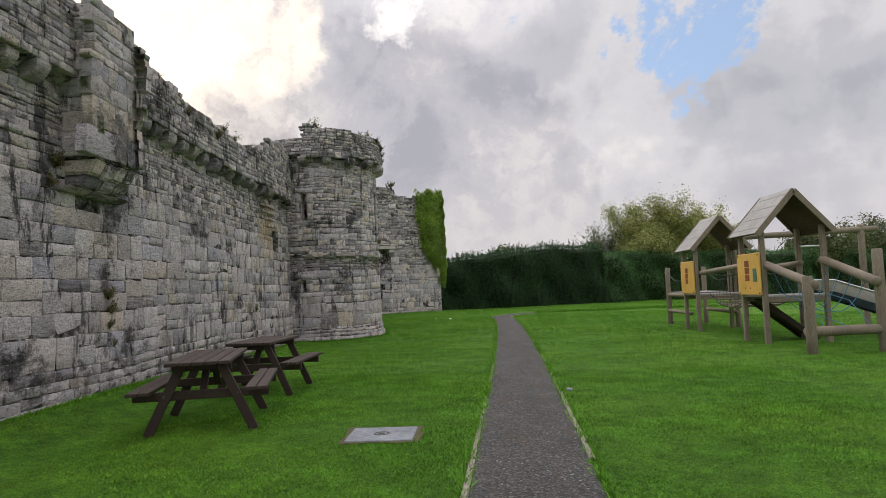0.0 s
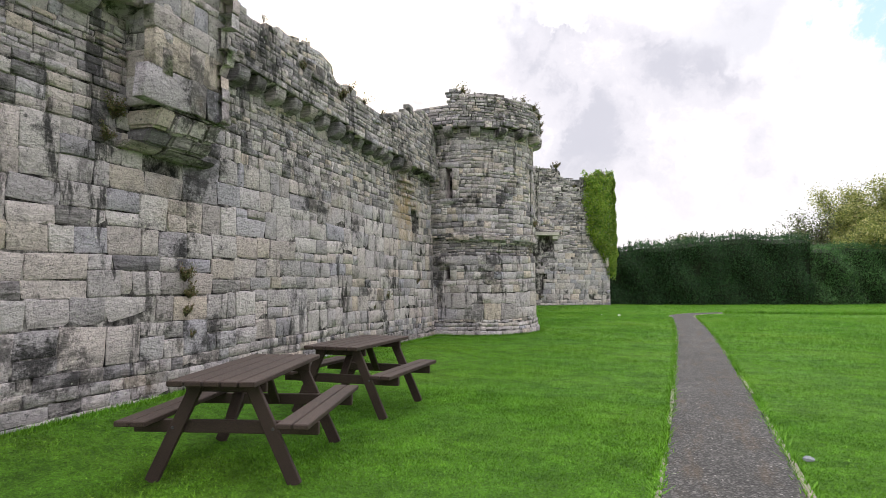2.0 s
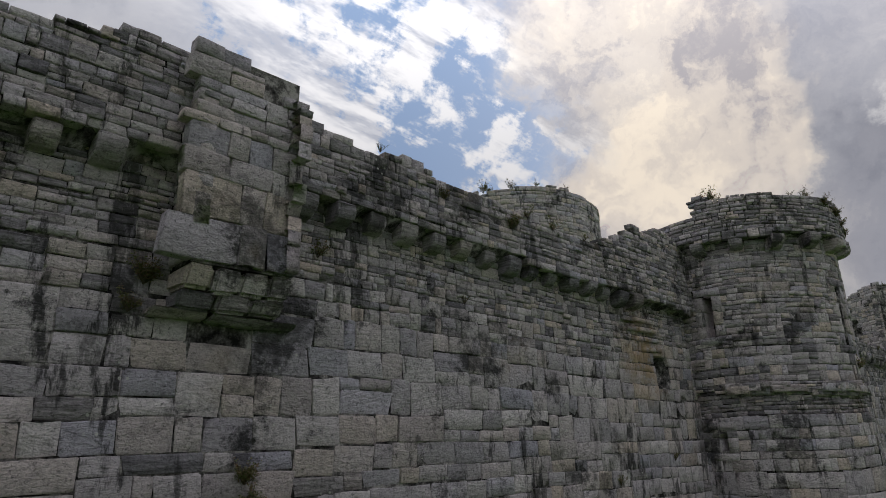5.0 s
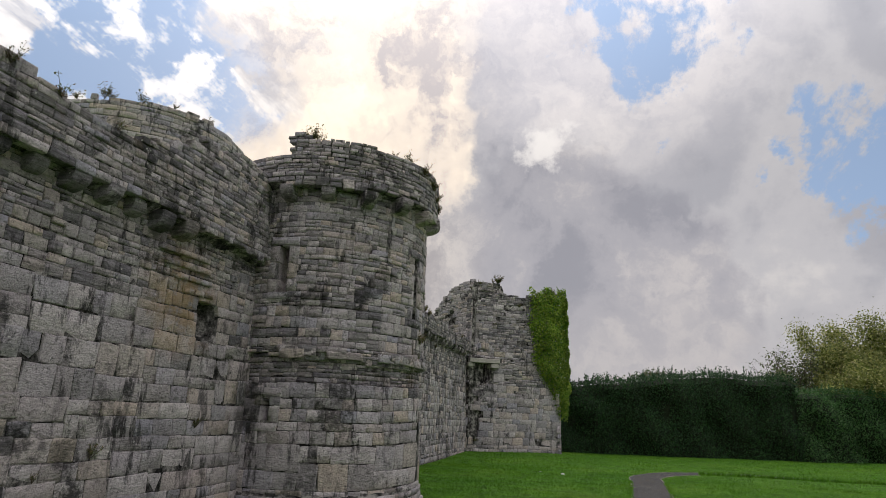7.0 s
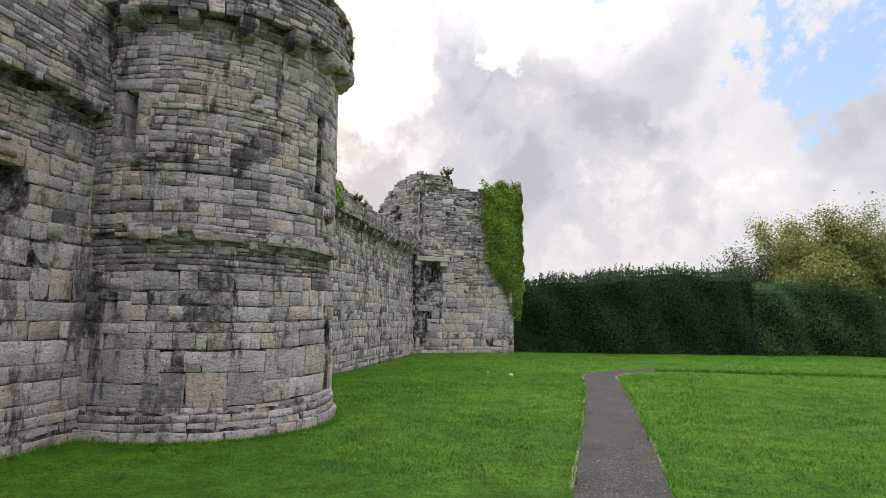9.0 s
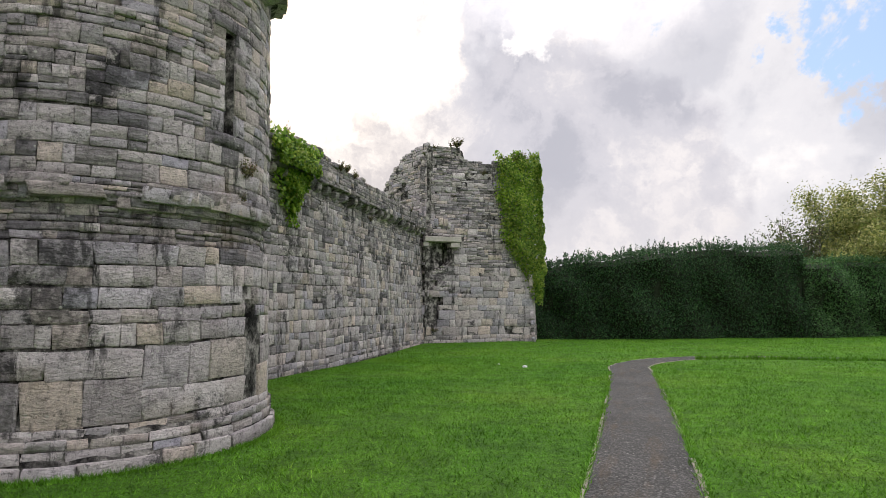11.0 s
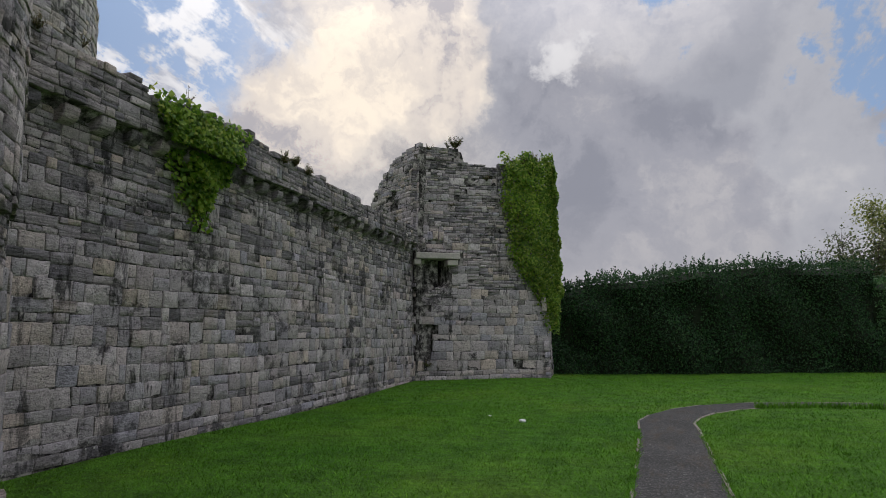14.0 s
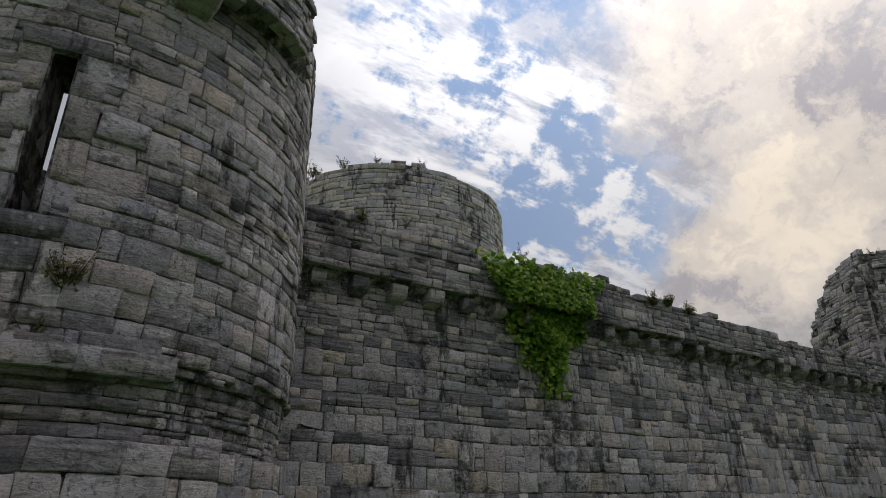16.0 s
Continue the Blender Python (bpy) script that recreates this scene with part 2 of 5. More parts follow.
def grass_material(name, blade):
    m, n, b = material(name, 0.75 if blade else 0.95, 0.2)
    pos = n.add("ShaderNodeNewGeometry").outputs["Position"]
    big = n.noise(pos, 0.35, 4.0, 0.6)
    mid = n.noise(pos, 2.4, 5.0, 0.65)
    col = n.ramp(big, [(0.3, (0.080, 0.228, 0.015)), (0.55, (0.110, 0.272, 0.018)), (0.75, (0.154, 0.302, 0.024))])
    col = n.mix(1.0, col, n.ramp(mid, [(0.3, 0.62), (0.65, 1.18)]), "MULTIPLY")
    if blade:
        r = n.add("ShaderNodeNewGeometry").outputs["Random Per Island"]
        col = n.mix(1.0, col, n.ramp(r, [(0.0, (0.55, 0.62, 0.5)), (0.4, (0.95, 0.97, 0.9)), (0.85, (1.3, 1.25, 1.2)), (0.97, (1.6, 1.45, 1.6)), (1.0, (2.2, 1.7, 2.6))]), "MULTIPLY")
        b.inputs["Transmission Weight"].default_value = 0.0
        wire(n, b, col)
    else:
        f = n.noise(pos, 45.0, 5.0, 0.75)
        clump = n.noise(pos, 11.0, 6.0, 0.7, 0.4)
        col = n.mix(1.0, col, n.ramp(clump, [(0.32, 0.55), (0.62, 1.2)]), "MULTIPLY")
        col = n.mix(1.0, col, n.ramp(f, [(0.3, 0.3), (0.62, 1.15)]), "MULTIPLY")
        wire(n, b, col, n.bump(f, 1.0, 0.05))
    return m


def asphalt_material():
    m, n, b = material("worn_asphalt", 0.9, 0.3)
    pos = n.add("ShaderNodeNewGeometry").outputs["Position"]
    v = n.add("ShaderNodeTexVoronoi", [("Vector", pos), ("Scale", 70.0)])
    col = n.ramp(v.outputs["Color"], [(0.0, (0.022, 0.021, 0.021)), (0.6, (0.055, 0.054, 0.052)), (0.88, (0.125, 0.122, 0.115)), (1.0, (0.36, 0.345, 0.32))])
    col = n.mix(1.0, col, n.ramp(n.noise(pos, 1.1, 5.0, 0.6), [(0.3, 0.75), (0.7, 1.25)]), "MULTIPLY")
    col = n.mix(n.ramp(n.noise(n.stretch(pos, (3, 0.6, 1)), 1.5, 5.0, 0.7), [(0.52, 0.0), (0.70, 0.6)]), col, (0.085, 0.06, 0.036))
    wire(n, b, col, n.bump(v.outputs["Distance"], 0.7, 0.01))
    return m


def speckled(name, lo, hi, scale=12.0, rough=0.85, bump=0.4, dist=0.006, stretch=(1, 1, 1), spec=0.3, metal=0.0):
    m, n, b = material(name, rough, spec)
    b.inputs["Metallic"].default_value = metal
    pos = n.add("ShaderNodeTexCoord").outputs["Object"]
    sv = n.stretch(pos, stretch)
    a = n.noise(sv, scale, 6.0, 0.65, 0.3)
    big = n.noise(pos, scale * 0.12, 3.0)
    col = n.mix(1.0, n.ramp(a, [(0.3, lo), (0.7, hi)]), n.ramp(big, [(0.3, 0.8), (0.7, 1.15)]), "MULTIPLY")
    wire(n, b, col, n.bump(a, bump, dist))
    return m


def leaf_material(name, stops, rough=0.55, light=0.35):
    m, n, b = material(name, rough, 0.35)
    geo = n.add("ShaderNodeNewGeometry")
    col = n.ramp(geo.outputs["Random Per Island"], stops)
    col = n.mix(1.0, col, n.ramp(n.noise(geo.outputs["Position"], 0.8, 4.0), [(0.3, 0.7), (0.7, 1.2)]), "MULTIPLY")
    wire(n, b, col)
    tr = n.add("ShaderNodeBsdfTranslucent", [(0, col)])
    mx = n.add("ShaderNodeMixShader", [(0, light), (1, b.outputs[0]), (2, tr.outputs[0])])
    out = [x for x in n.tree.nodes if x.bl_idname == "ShaderNodeOutputMaterial"][0]
    n.tree.links.new(mx.outputs[0], out.inputs[0])
    return m


STONE, STONES, MORTAR = stone_material("weathered_stone", True), stone_material("weathered_stones", False), mortar_material()
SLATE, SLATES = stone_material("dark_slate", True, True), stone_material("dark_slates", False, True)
TURF, BLADE, ASPHALT = grass_material("turf", False), grass_material("grass_blades", True), asphalt_material()
TABLE_WOOD = speckled("dark_brown_stained_wood", (0.012, 0.008, 0.007), (0.075, 0.048, 0.038), 14, 0.75, 0.4, 0.004, (14, 1, 14), 0.4)
GREY_WOOD = speckled("weathered_round_timber", (0.15, 0.122, 0.09), (0.29, 0.245, 0.19), 10, 0.85, 0.5, 0.005, (10, 10, 1))
BOARD_WOOD = speckled("grey_roof_boards", (0.24, 0.235, 0.23), (0.44, 0.425, 0.41), 9, 0.85, 0.4, 0.004, (9, 1, 9))
YELLOW = speckled("yellow_plastic_board", (0.62, 0.36, 0.07), (0.70, 0.42, 0.09), 4, 0.5, 0.05, 0.001)
RED_PAINT = speckled("red_brown_picture", (0.20, 0.05, 0.02), (0.33, 0.09, 0.03), 8, 0.5, 0.05, 0.001)
GREEN_PAINT = speckled("green_picture", (0.04, 0.16, 0.11), (0.06, 0.22, 0.15), 8, 0.5, 0.05, 0.001)
BLUE_ROPE = speckled("blue_rope", (0.04, 0.14, 0.22), (0.08, 0.24, 0.34), 60, 0.8, 0.5, 0.004)
DARK_ROPE = speckled("dark_rope", (0.03, 0.035, 0.03), (0.07, 0.075, 0.065), 60, 0.85, 0.5, 0.004)
STEEL = speckled("galvanised_steel", (0.50, 0.51, 0.52), (0.62, 0.63, 0.64), 12, 0.4, 0.05, 0.001, (1, 1, 1), 0.5, 0.9)
PALE_SIDE = speckled("pale_grey_slide_side", (0.42, 0.41, 0.38), (0.55, 0.54, 0.50), 6, 0.5, 0.05, 0.001)
SLIDE_PAINT = speckled("dark_green_slide_side", (0.03, 0.05, 0.06), (0.06, 0.09, 0.10), 8, 0.5, 0.1, 0.002)
CONCRETE = speckled("pale_grey_cover", (0.15, 0.165, 0.185), (0.27, 0.285, 0.31), 22, 0.85, 0.4, 0.004)
EDGING = speckled("concrete_edging", (0.17, 0.15, 0.12), (0.33, 0.30, 0.25), 16, 0.9, 0.5, 0.006)
SOIL = speckled("bare_soil", (0.05, 0.04, 0.022), (0.14, 0.12, 0.06), 30, 0.95, 0.8, 0.02)
# much darker and browner than the roof boards above it
ROOF_UNDERSIDE = speckled("dark_roof_underside", (0.05, 0.034, 0.024), (0.12, 0.08, 0.055), 9, 0.85, 0.3, 0.004, (9, 1, 9))
IRON = speckled("dark_iron", (0.06, 0.06, 0.06), (0.13, 0.13, 0.13), 20, 0.6, 0.2, 0.002, (1, 1, 1), 0.4, 0.6)
BARK = speckled("bark", (0.06, 0.05, 0.04), (0.15, 0.125, 0.10), 16, 0.9, 0.7, 0.01, (6, 6, 1))
# near black: the shade deep inside the hedges, put into the colour
SHADE_CORE = speckled("hedge_inner_shade", (0.008, 0.014, 0.006), (0.02, 0.03, 0.012), 6, 0.95, 0.8, 0.05)
WHITE_BIT = speckled("white_litter", (0.65, 0.66, 0.66), (0.8, 0.8, 0.8), 10, 0.6, 0.1, 0.002)
IVY_LEAF = leaf_material("ivy_leaves", [(0.0, (0.07, 0.16, 0.02)), (0.4, (0.17, 0.31, 0.03)), (0.8, (0.31, 0.45, 0.055)), (1.0, (0.46, 0.52, 0.10))], 0.5, 0.45)
HEDGE_LEAF = leaf_material("hedge_leaves", [(0.0, (0.010, 0.038, 0.011)), (0.6, (0.022, 0.078, 0.020)), (0.9, (0.04, 0.115, 0.028)), (1.0, (0.08, 0.17, 0.05))], 0.5, 0.35)
LAUREL_LEAF = leaf_material("laurel_leaves", [(0.0, (0.025, 0.075, 0.022)), (0.6, (0.055, 0.15, 0.036)), (0.9, (0.09, 0.20, 0.055)), (1.0, (0.15, 0.26, 0.10))], 0.45, 0.35)
SHRUB_LEAF = leaf_material("shrub_leaves", [(0.0, (0.11, 0.15, 0.035)), (0.5, (0.26, 0.30, 0.075)), (0.85, (0.42, 0.42, 0.13)), (1.0, (0.58, 0.55, 0.26))], 0.5, 0.45)
FAR_LEAF = leaf_material("far_shrub_leaves", [(0.0, (0.06, 0.085, 0.03)), (0.6, (0.12, 0.15, 0.055)), (1.0, (0.22, 0.25, 0.11))], 0.5, 0.4)
DRY_PLANT = leaf_material("wall_plants", [(0.0, (0.09, 0.12, 0.04)), (0.45, (0.16, 0.18, 0.06)), (0.75, (0.22, 0.17, 0.09)), (1.0, (0.26, 0.15, 0.10))])


# ---------------------------------------------------------------- mesh helpers
def mesh_np(name, verts, faces, mat, smooth=False):
    """A mesh out of arrays; every face has the same number of corners."""
    verts, faces = np.asarray(verts, np.float32), np.asarray(faces, np.int32)
    me = bpy.data.meshes.new(name)
    k = faces.shape[1]
    me.vertices.add(len(verts))
    me.vertices.foreach_set("co", verts.ravel())
    me.loops.add(faces.size)
    me.loops.foreach_set("vertex_index", faces.ravel())
    me.polygons.add(len(faces))
    me.polygons.foreach_set("loop_start", np.arange(0, faces.size, k, dtype=np.int32))
    if smooth:
        me.polygons.foreach_set("use_smooth", np.ones(len(faces), bool))
    me.materials.append(mat)
    me.update(calc_edges=True)
    return me


def under(ob, parent, label=""):
    ob.parent = parent
    if label:
        tagged(ob, label)
    return ob


def part(name, bm, mat, parent, label="", smooth=False):
    me = bpy.data.meshes.new(name)
    bm.to_mesh(me)
    bm.free()
    me.materials.append(mat)
    if smooth:
        me.polygons.foreach_set("use_smooth", np.ones(len(me.polygons), bool))
    return under(new(name, me), parent, label)


def thing(name, m, label, category, group="", kind=""):
    ob = new(name)
    ob.matrix_basis = m
    return tagged(ob, label, category, group, kind)


def slab(sx, sy, sz, bevel=0.006, m=None):
    """A bevelled board with its centre at the origin, then moved by m."""
    bm = bmesh.new()
    bmesh.ops.create_cube(bm, size=1, matrix=Matrix.Diagonal((sx, sy, sz, 1)))
    bmesh.ops.bevel(bm, geom=bm.edges[:], offset=bevel, segments=1, affect="EDGES")
    if m is not None:
        bmesh.ops.transform(bm, matrix=m, verts=bm.verts)
    return bm


def span(a, b, w, h, bevel=0.006, roll=0.0):
    """A board from a to b, w across and h high."""
    a, b = Vector(a), Vector(b)
    d = b - a
    m = Matrix.Translation((a + b) / 2) @ d.to_track_quat("Y", "Z").to_matrix().to_4x4() @ Matrix.Rotation(roll, 4, "Y")
    return slab(w, d.length, h, bevel, m)


def pole(a, b, r0, r1=None, sides=14, rings=5, wobble=0.0, seed=0):
    """A round timber from a to b with rounded ends."""
    r1 = r0 if r1 is None else r1
    a, b = Vector(a), Vector(b)
    d = b - a
    q = d.to_track_quat("Z", "Y").to_matrix().to_4x4()
    rng = random.Random(seed)
    bm, loops = bmesh.new(), []
    stops = [(0.0, 0.86)] + [(max(0.012 / d.length, i / rings * 0.98 + 0.01), 1.0) for i in range(rings + 1)] + [(1.0, 0.86)]
    for t, f in stops:
        r = (r0 + (r1 - r0) * t) * f
        off = Vector((rng.uniform(-1, 1), rng.uniform(-1, 1), 0)) * wobble
        loops.append([bm.verts.new(a + q @ (Vector((r * math.cos(2 * math.pi * i / sides), r * math.sin(2 * math.pi * i / sides), t * d.length)) + off)) for i in range(sides)])
    for l0, l1 in zip(loops, loops[1:]):
        for i in range(sides):
            bm.faces.new((l0[i], l0[(i + 1) % sides], l1[(i + 1) % sides], l1[i]))
    bm.faces.new(loops[0][::-1])
    bm.faces.new(loops[-1])
    return bm


def rope(points, r, mat, parent, name="rope", label=""):
    """A hanging cord through points, as a mesh."""
    bm, loops = bmesh.new(), []
    pts = [Vector(p) for p in points]
    for i, p in enumerate(pts):
        d = (pts[min(i + 1, len(pts) - 1)] - pts[max(i - 1, 0)]).normalized()
        q = d.to_track_quat("Z", "Y").to_matrix()
        loops.append([bm.verts.new(p + q @ Vector((r * math.cos(k * 1.0472), r * math.sin(k * 1.0472), 0))) for k in range(6)])
    for l0, l1 in zip(loops, loops[1:]):
        for k in range(6):
            bm.faces.new((l0[k], l0[(k + 1) % 6], l1[(k + 1) % 6], l1[k]))
    return part(name, bm, mat, parent, label, True)


def sag(a, b, depth, steps=10):
    a, b = Vector(a), Vector(b)
    return [a.lerp(b, i / steps) - Vector((0, 0, depth * 4 * (i / steps) * (1 - i / steps))) for i in range(steps + 1)]


def leaves(name, pts, nrm, size, mat, parent, rng, tilt=0.9, long=1.3, label=""):
    """Many small folded leaves at pts that face roughly along nrm: one part of kind stuff."""
    k = len(pts)
    nn = nrm + rng.normal(0, tilt, (k, 3)) * 0.6
    nn /= np.linalg.norm(nn, axis=1)[:, None] + 1e-9
    a = rng.normal(0, 1, (k, 3))
    a[:, 2] -= 0.5
    a -= nn * np.sum(a * nn, axis=1)[:, None]
    a /= np.linalg.norm(a, axis=1)[:, None] + 1e-9
    c = np.cross(nn, a)
    s = (size * rng.uniform(0.6, 1.3, k))[:, None]
    v = np.stack([pts - a * s * long * 0.5, pts + c * s * 0.5 - nn * s * 0.12, pts + a * s * long * 0.5, pts - c * s * 0.5 - nn * s * 0.12], 1).reshape(-1, 3)
    i = np.arange(k)[:, None] * 4
    f = np.concatenate([i + [0, 1, 2], i + [0, 2, 3]], 0)
    return tagged(under(new(name, mesh_np(name, v, f, mat)), parent, label), kind="stuff")


def blades(name, base, height, width, mat, parent, rng, lean=0.35):
    """Thin upright blades, one triangle each."""
    k = len(base)
    th = rng.uniform(0, 2 * np.pi, k)
    side = np.stack([np.cos(th), np.sin(th), np.zeros(k)], 1) * (width * rng.uniform(0.6, 1.3, k))[:, None]
    tip = np.stack([rng.normal(0, lean, k), rng.normal(0, lean, k), np.ones(k)], 1) * (height * rng.uniform(0.5, 1.4, k))[:, None]
    v = np.stack([base - side, base + side, base + tip], 1).reshape(-1, 3)
    ob = new(name, mesh_np(name, v, np.arange(3 * k).reshape(-1, 3), mat))
    return tagged(under(ob, parent) if parent else ob, kind="stuff")


# ---------------------------------------------------------------- ground and path
def path_line(y):
    """The middle of the straight path, which drifts slowly west."""
    return 0.57 - 0.012 * max(0.0, y - 6) - 0.0019 * max(0.0, y - 12) ** 2


def smooth01(t):
    t = np.clip(t, 0, 1)
    return t * t * (3 - 2 * t)


def ground_z(x, y):
    x, y = np.asarray(x, float), np.asarray(y, float)
    z = 0.11 * smooth01((-3.3 - x) / 1.3) * smooth01((11.5 - y) / 4) + 0.10 * smooth01((y - 27) / 5) * smooth01((-2 - x) / 3)
    d = np.abs(x - 1.0) - 3
    bumps = 0.025 * np.sin(x * 0.9 + 1.3) * np.sin(y * 0.7) * smooth01(d / 3)
    return z + bumps


TRACK = [(path_line(y), y) for y in np.arange(-12.0, 24.1, 0.5)] + [(0.0, 24.9), (0.12, 25.7), (0.42, 26.6), (0.95, 27.45), (1.7, 28.1), (2.7, 28.5), (4.0, 28.7), (6.0, 28.8), (9.0, 29.0), (13.0, 29.3), (18.0, 29.8), (26.0, 31.0)]
TRACK = np.array(TRACK)


def track_frames():
    d = np.gradient(TRACK, axis=0)
    d /= np.linalg.norm(d, axis=1)[:, None]
    return TRACK, np.stack([d[:, 1], -d[:, 0]], 1)


def path_distance(x, y):
    """How far points lie from the path's middle."""
    best = np.full(len(x), 1e9)
    for (x0, y0), (x1, y1) in zip(TRACK[:-1], TRACK[1:]):
        dx, dy = x1 - x0, y1 - y0
        t = np.clip(((x - x0) * dx + (y - y0) * dy) / (dx * dx + dy * dy), 0, 1)
        best = np.minimum(best, np.hypot(x - x0 - t * dx, y - y0 - t * dy))
    return best


def make_ground():
    grow = np.cumsum(1.35 ** np.arange(22))
    xs = np.concatenate([-9 - grow[::-1], np.arange(-9, 16.01, 0.3), 16 + grow])
    ys = np.concatenate([-13 - grow[::-1], np.arange(-13, 47.01, 0.3), 47 + grow])
    gx, gy = np.meshgrid(xs, ys, indexing="ij")
    v = np.stack([gx, gy, ground_z(gx, gy)], -1).reshape(-1, 3)
    i, j = np.meshgrid(np.arange(len(xs) - 1), np.arange(len(ys) - 1), indexing="ij")
    o = (i * len(ys) + j).ravel()
    f = np.stack([o, o + len(ys), o + len(ys) + 1, o + 1], 1)
    ground = tagged(new("ground", mesh_np("ground", v, f, TURF, True)), "short mown green grass lawn with uneven tufts", "ground", kind="structure")
    # the path: a thin cambered sheet of asphalt
    c, s = track_frames()
    rows = []
    for off, z in ((-0.425, 0.006), (-0.22, 0.013), (0, 0.017), (0.22, 0.013), (0.425, 0.006)):
        rows.append(np.column_stack([c + s * off, np.full(len(c), z)]))
    v = np.stack(rows, 1).reshape(-1, 3)
    o = (np.arange(len(c) - 1)[:, None] * 5 + np.arange(4)[None]).ravel()
    f = np.stack([o, o + 1, o + 6, o + 5], 1)
    path = tagged(new("path", mesh_np("path", v, f, ASPHALT, True)), "narrow worn grey asphalt footpath across the lawn", "path", kind="structure")
    # edging stones along both sides
    rng = random.Random(4)
    for side in (-1, 1):
        k = 0
        while k < len(c) - 2:
            step = 2 if TRACK[k][1] < 24 else 1
            p0, p1 = c[k] + s[k] * side * 0.445, c[min(k + step, len(c) - 1)] + s[min(k + step, len(c) - 1)] * side * 0.445
            z = rng.uniform(-0.03, -0.006)
            d = Vector((*(p1 - p0), 0)).normalized() * 0.008
            a, b = Vector((*p0, z)) + d, Vector((*p1, z + rng.uniform(-0.004, 0.004))) - d
            part("edging", span(a, b, rng.uniform(0.035, 0.05), 0.05, 0.008), EDGING, path)
            k += step
    return ground, path


ground, path = make_ground()


# ---------------------------------------------------------------- masonry
def stone_templates(count, rng):
    """Unit stones: x along the course, y up, z outwards; the front is at z = 0, the back at z = -1."""
    made = []
    sx, sy = [-0.5, -0.475, 0.0, 0.475, 0.5], [-0.5, -0.45, 0.45, 0.5]
    for _ in range(count):
        v = []
        skew = [rng.uniform(-0.09, 0.09), rng.uniform(-0.035, 0.035)]
        bow = [rng.uniform(-0.02, 0.03) for _ in range(2)]
        tilt = (rng.uniform(-0.05, 0.05), rng.uniform(-0.06, 0.06))
        nick = rng.randrange(8)
        for j in range(4):
            for i in range(5):
                inner_x, inner_y = i in (1, 2, 3), j in (1, 2)
                x, y = sx[i] + rng.uniform(-0.02, 0.02), sy[j] + rng.uniform(-0.035, 0.035)
                if i == 2:
                    x += rng.uniform(-0.15, 0.15)
                    y *= 1 + bow[j // 2]
                x, y = x + skew[0] * y, y + skew[1] * x
                z = rng.uniform(-0.03, 0.03) + tilt[0] * x + tilt[1] * y
                if not (inner_x and inner_y):
                    z -= 0.035
                if not (inner_x or inner_y):
                    z -= 0.03
                    f = 0.86 if nick == (i > 2) * 2 + (j > 1) else 0.975
                    x, y = x * (0.5 + f / 2), y * f
                v.append((x, y, z))
        ring = [0, 1, 2, 3, 4, 9, 14, 19, 18, 17, 16, 15, 10, 5]
        for k in ring:
            v.append((v[k][0], v[k][1], -1.0))
        f = [(j * 5 + i, j * 5 + i + 1, j * 5 + i + 6, j * 5 + i + 5) for j in range(3) for i in range(4)]
        for k in range(14):
            a, b = ring[k], ring[(k + 1) % 14]
            f.append((b, a, 20 + k, 20 + (k + 1) % 14))
        made.append((np.array(v), np.array(f)))
    return made


TEMPLATES = stone_templates(28, random.Random(11))
STONE_MESHES = [mesh_np("stone", v, f, STONE, False) for v, f in TEMPLATES]
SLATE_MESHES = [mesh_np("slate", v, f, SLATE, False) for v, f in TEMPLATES]


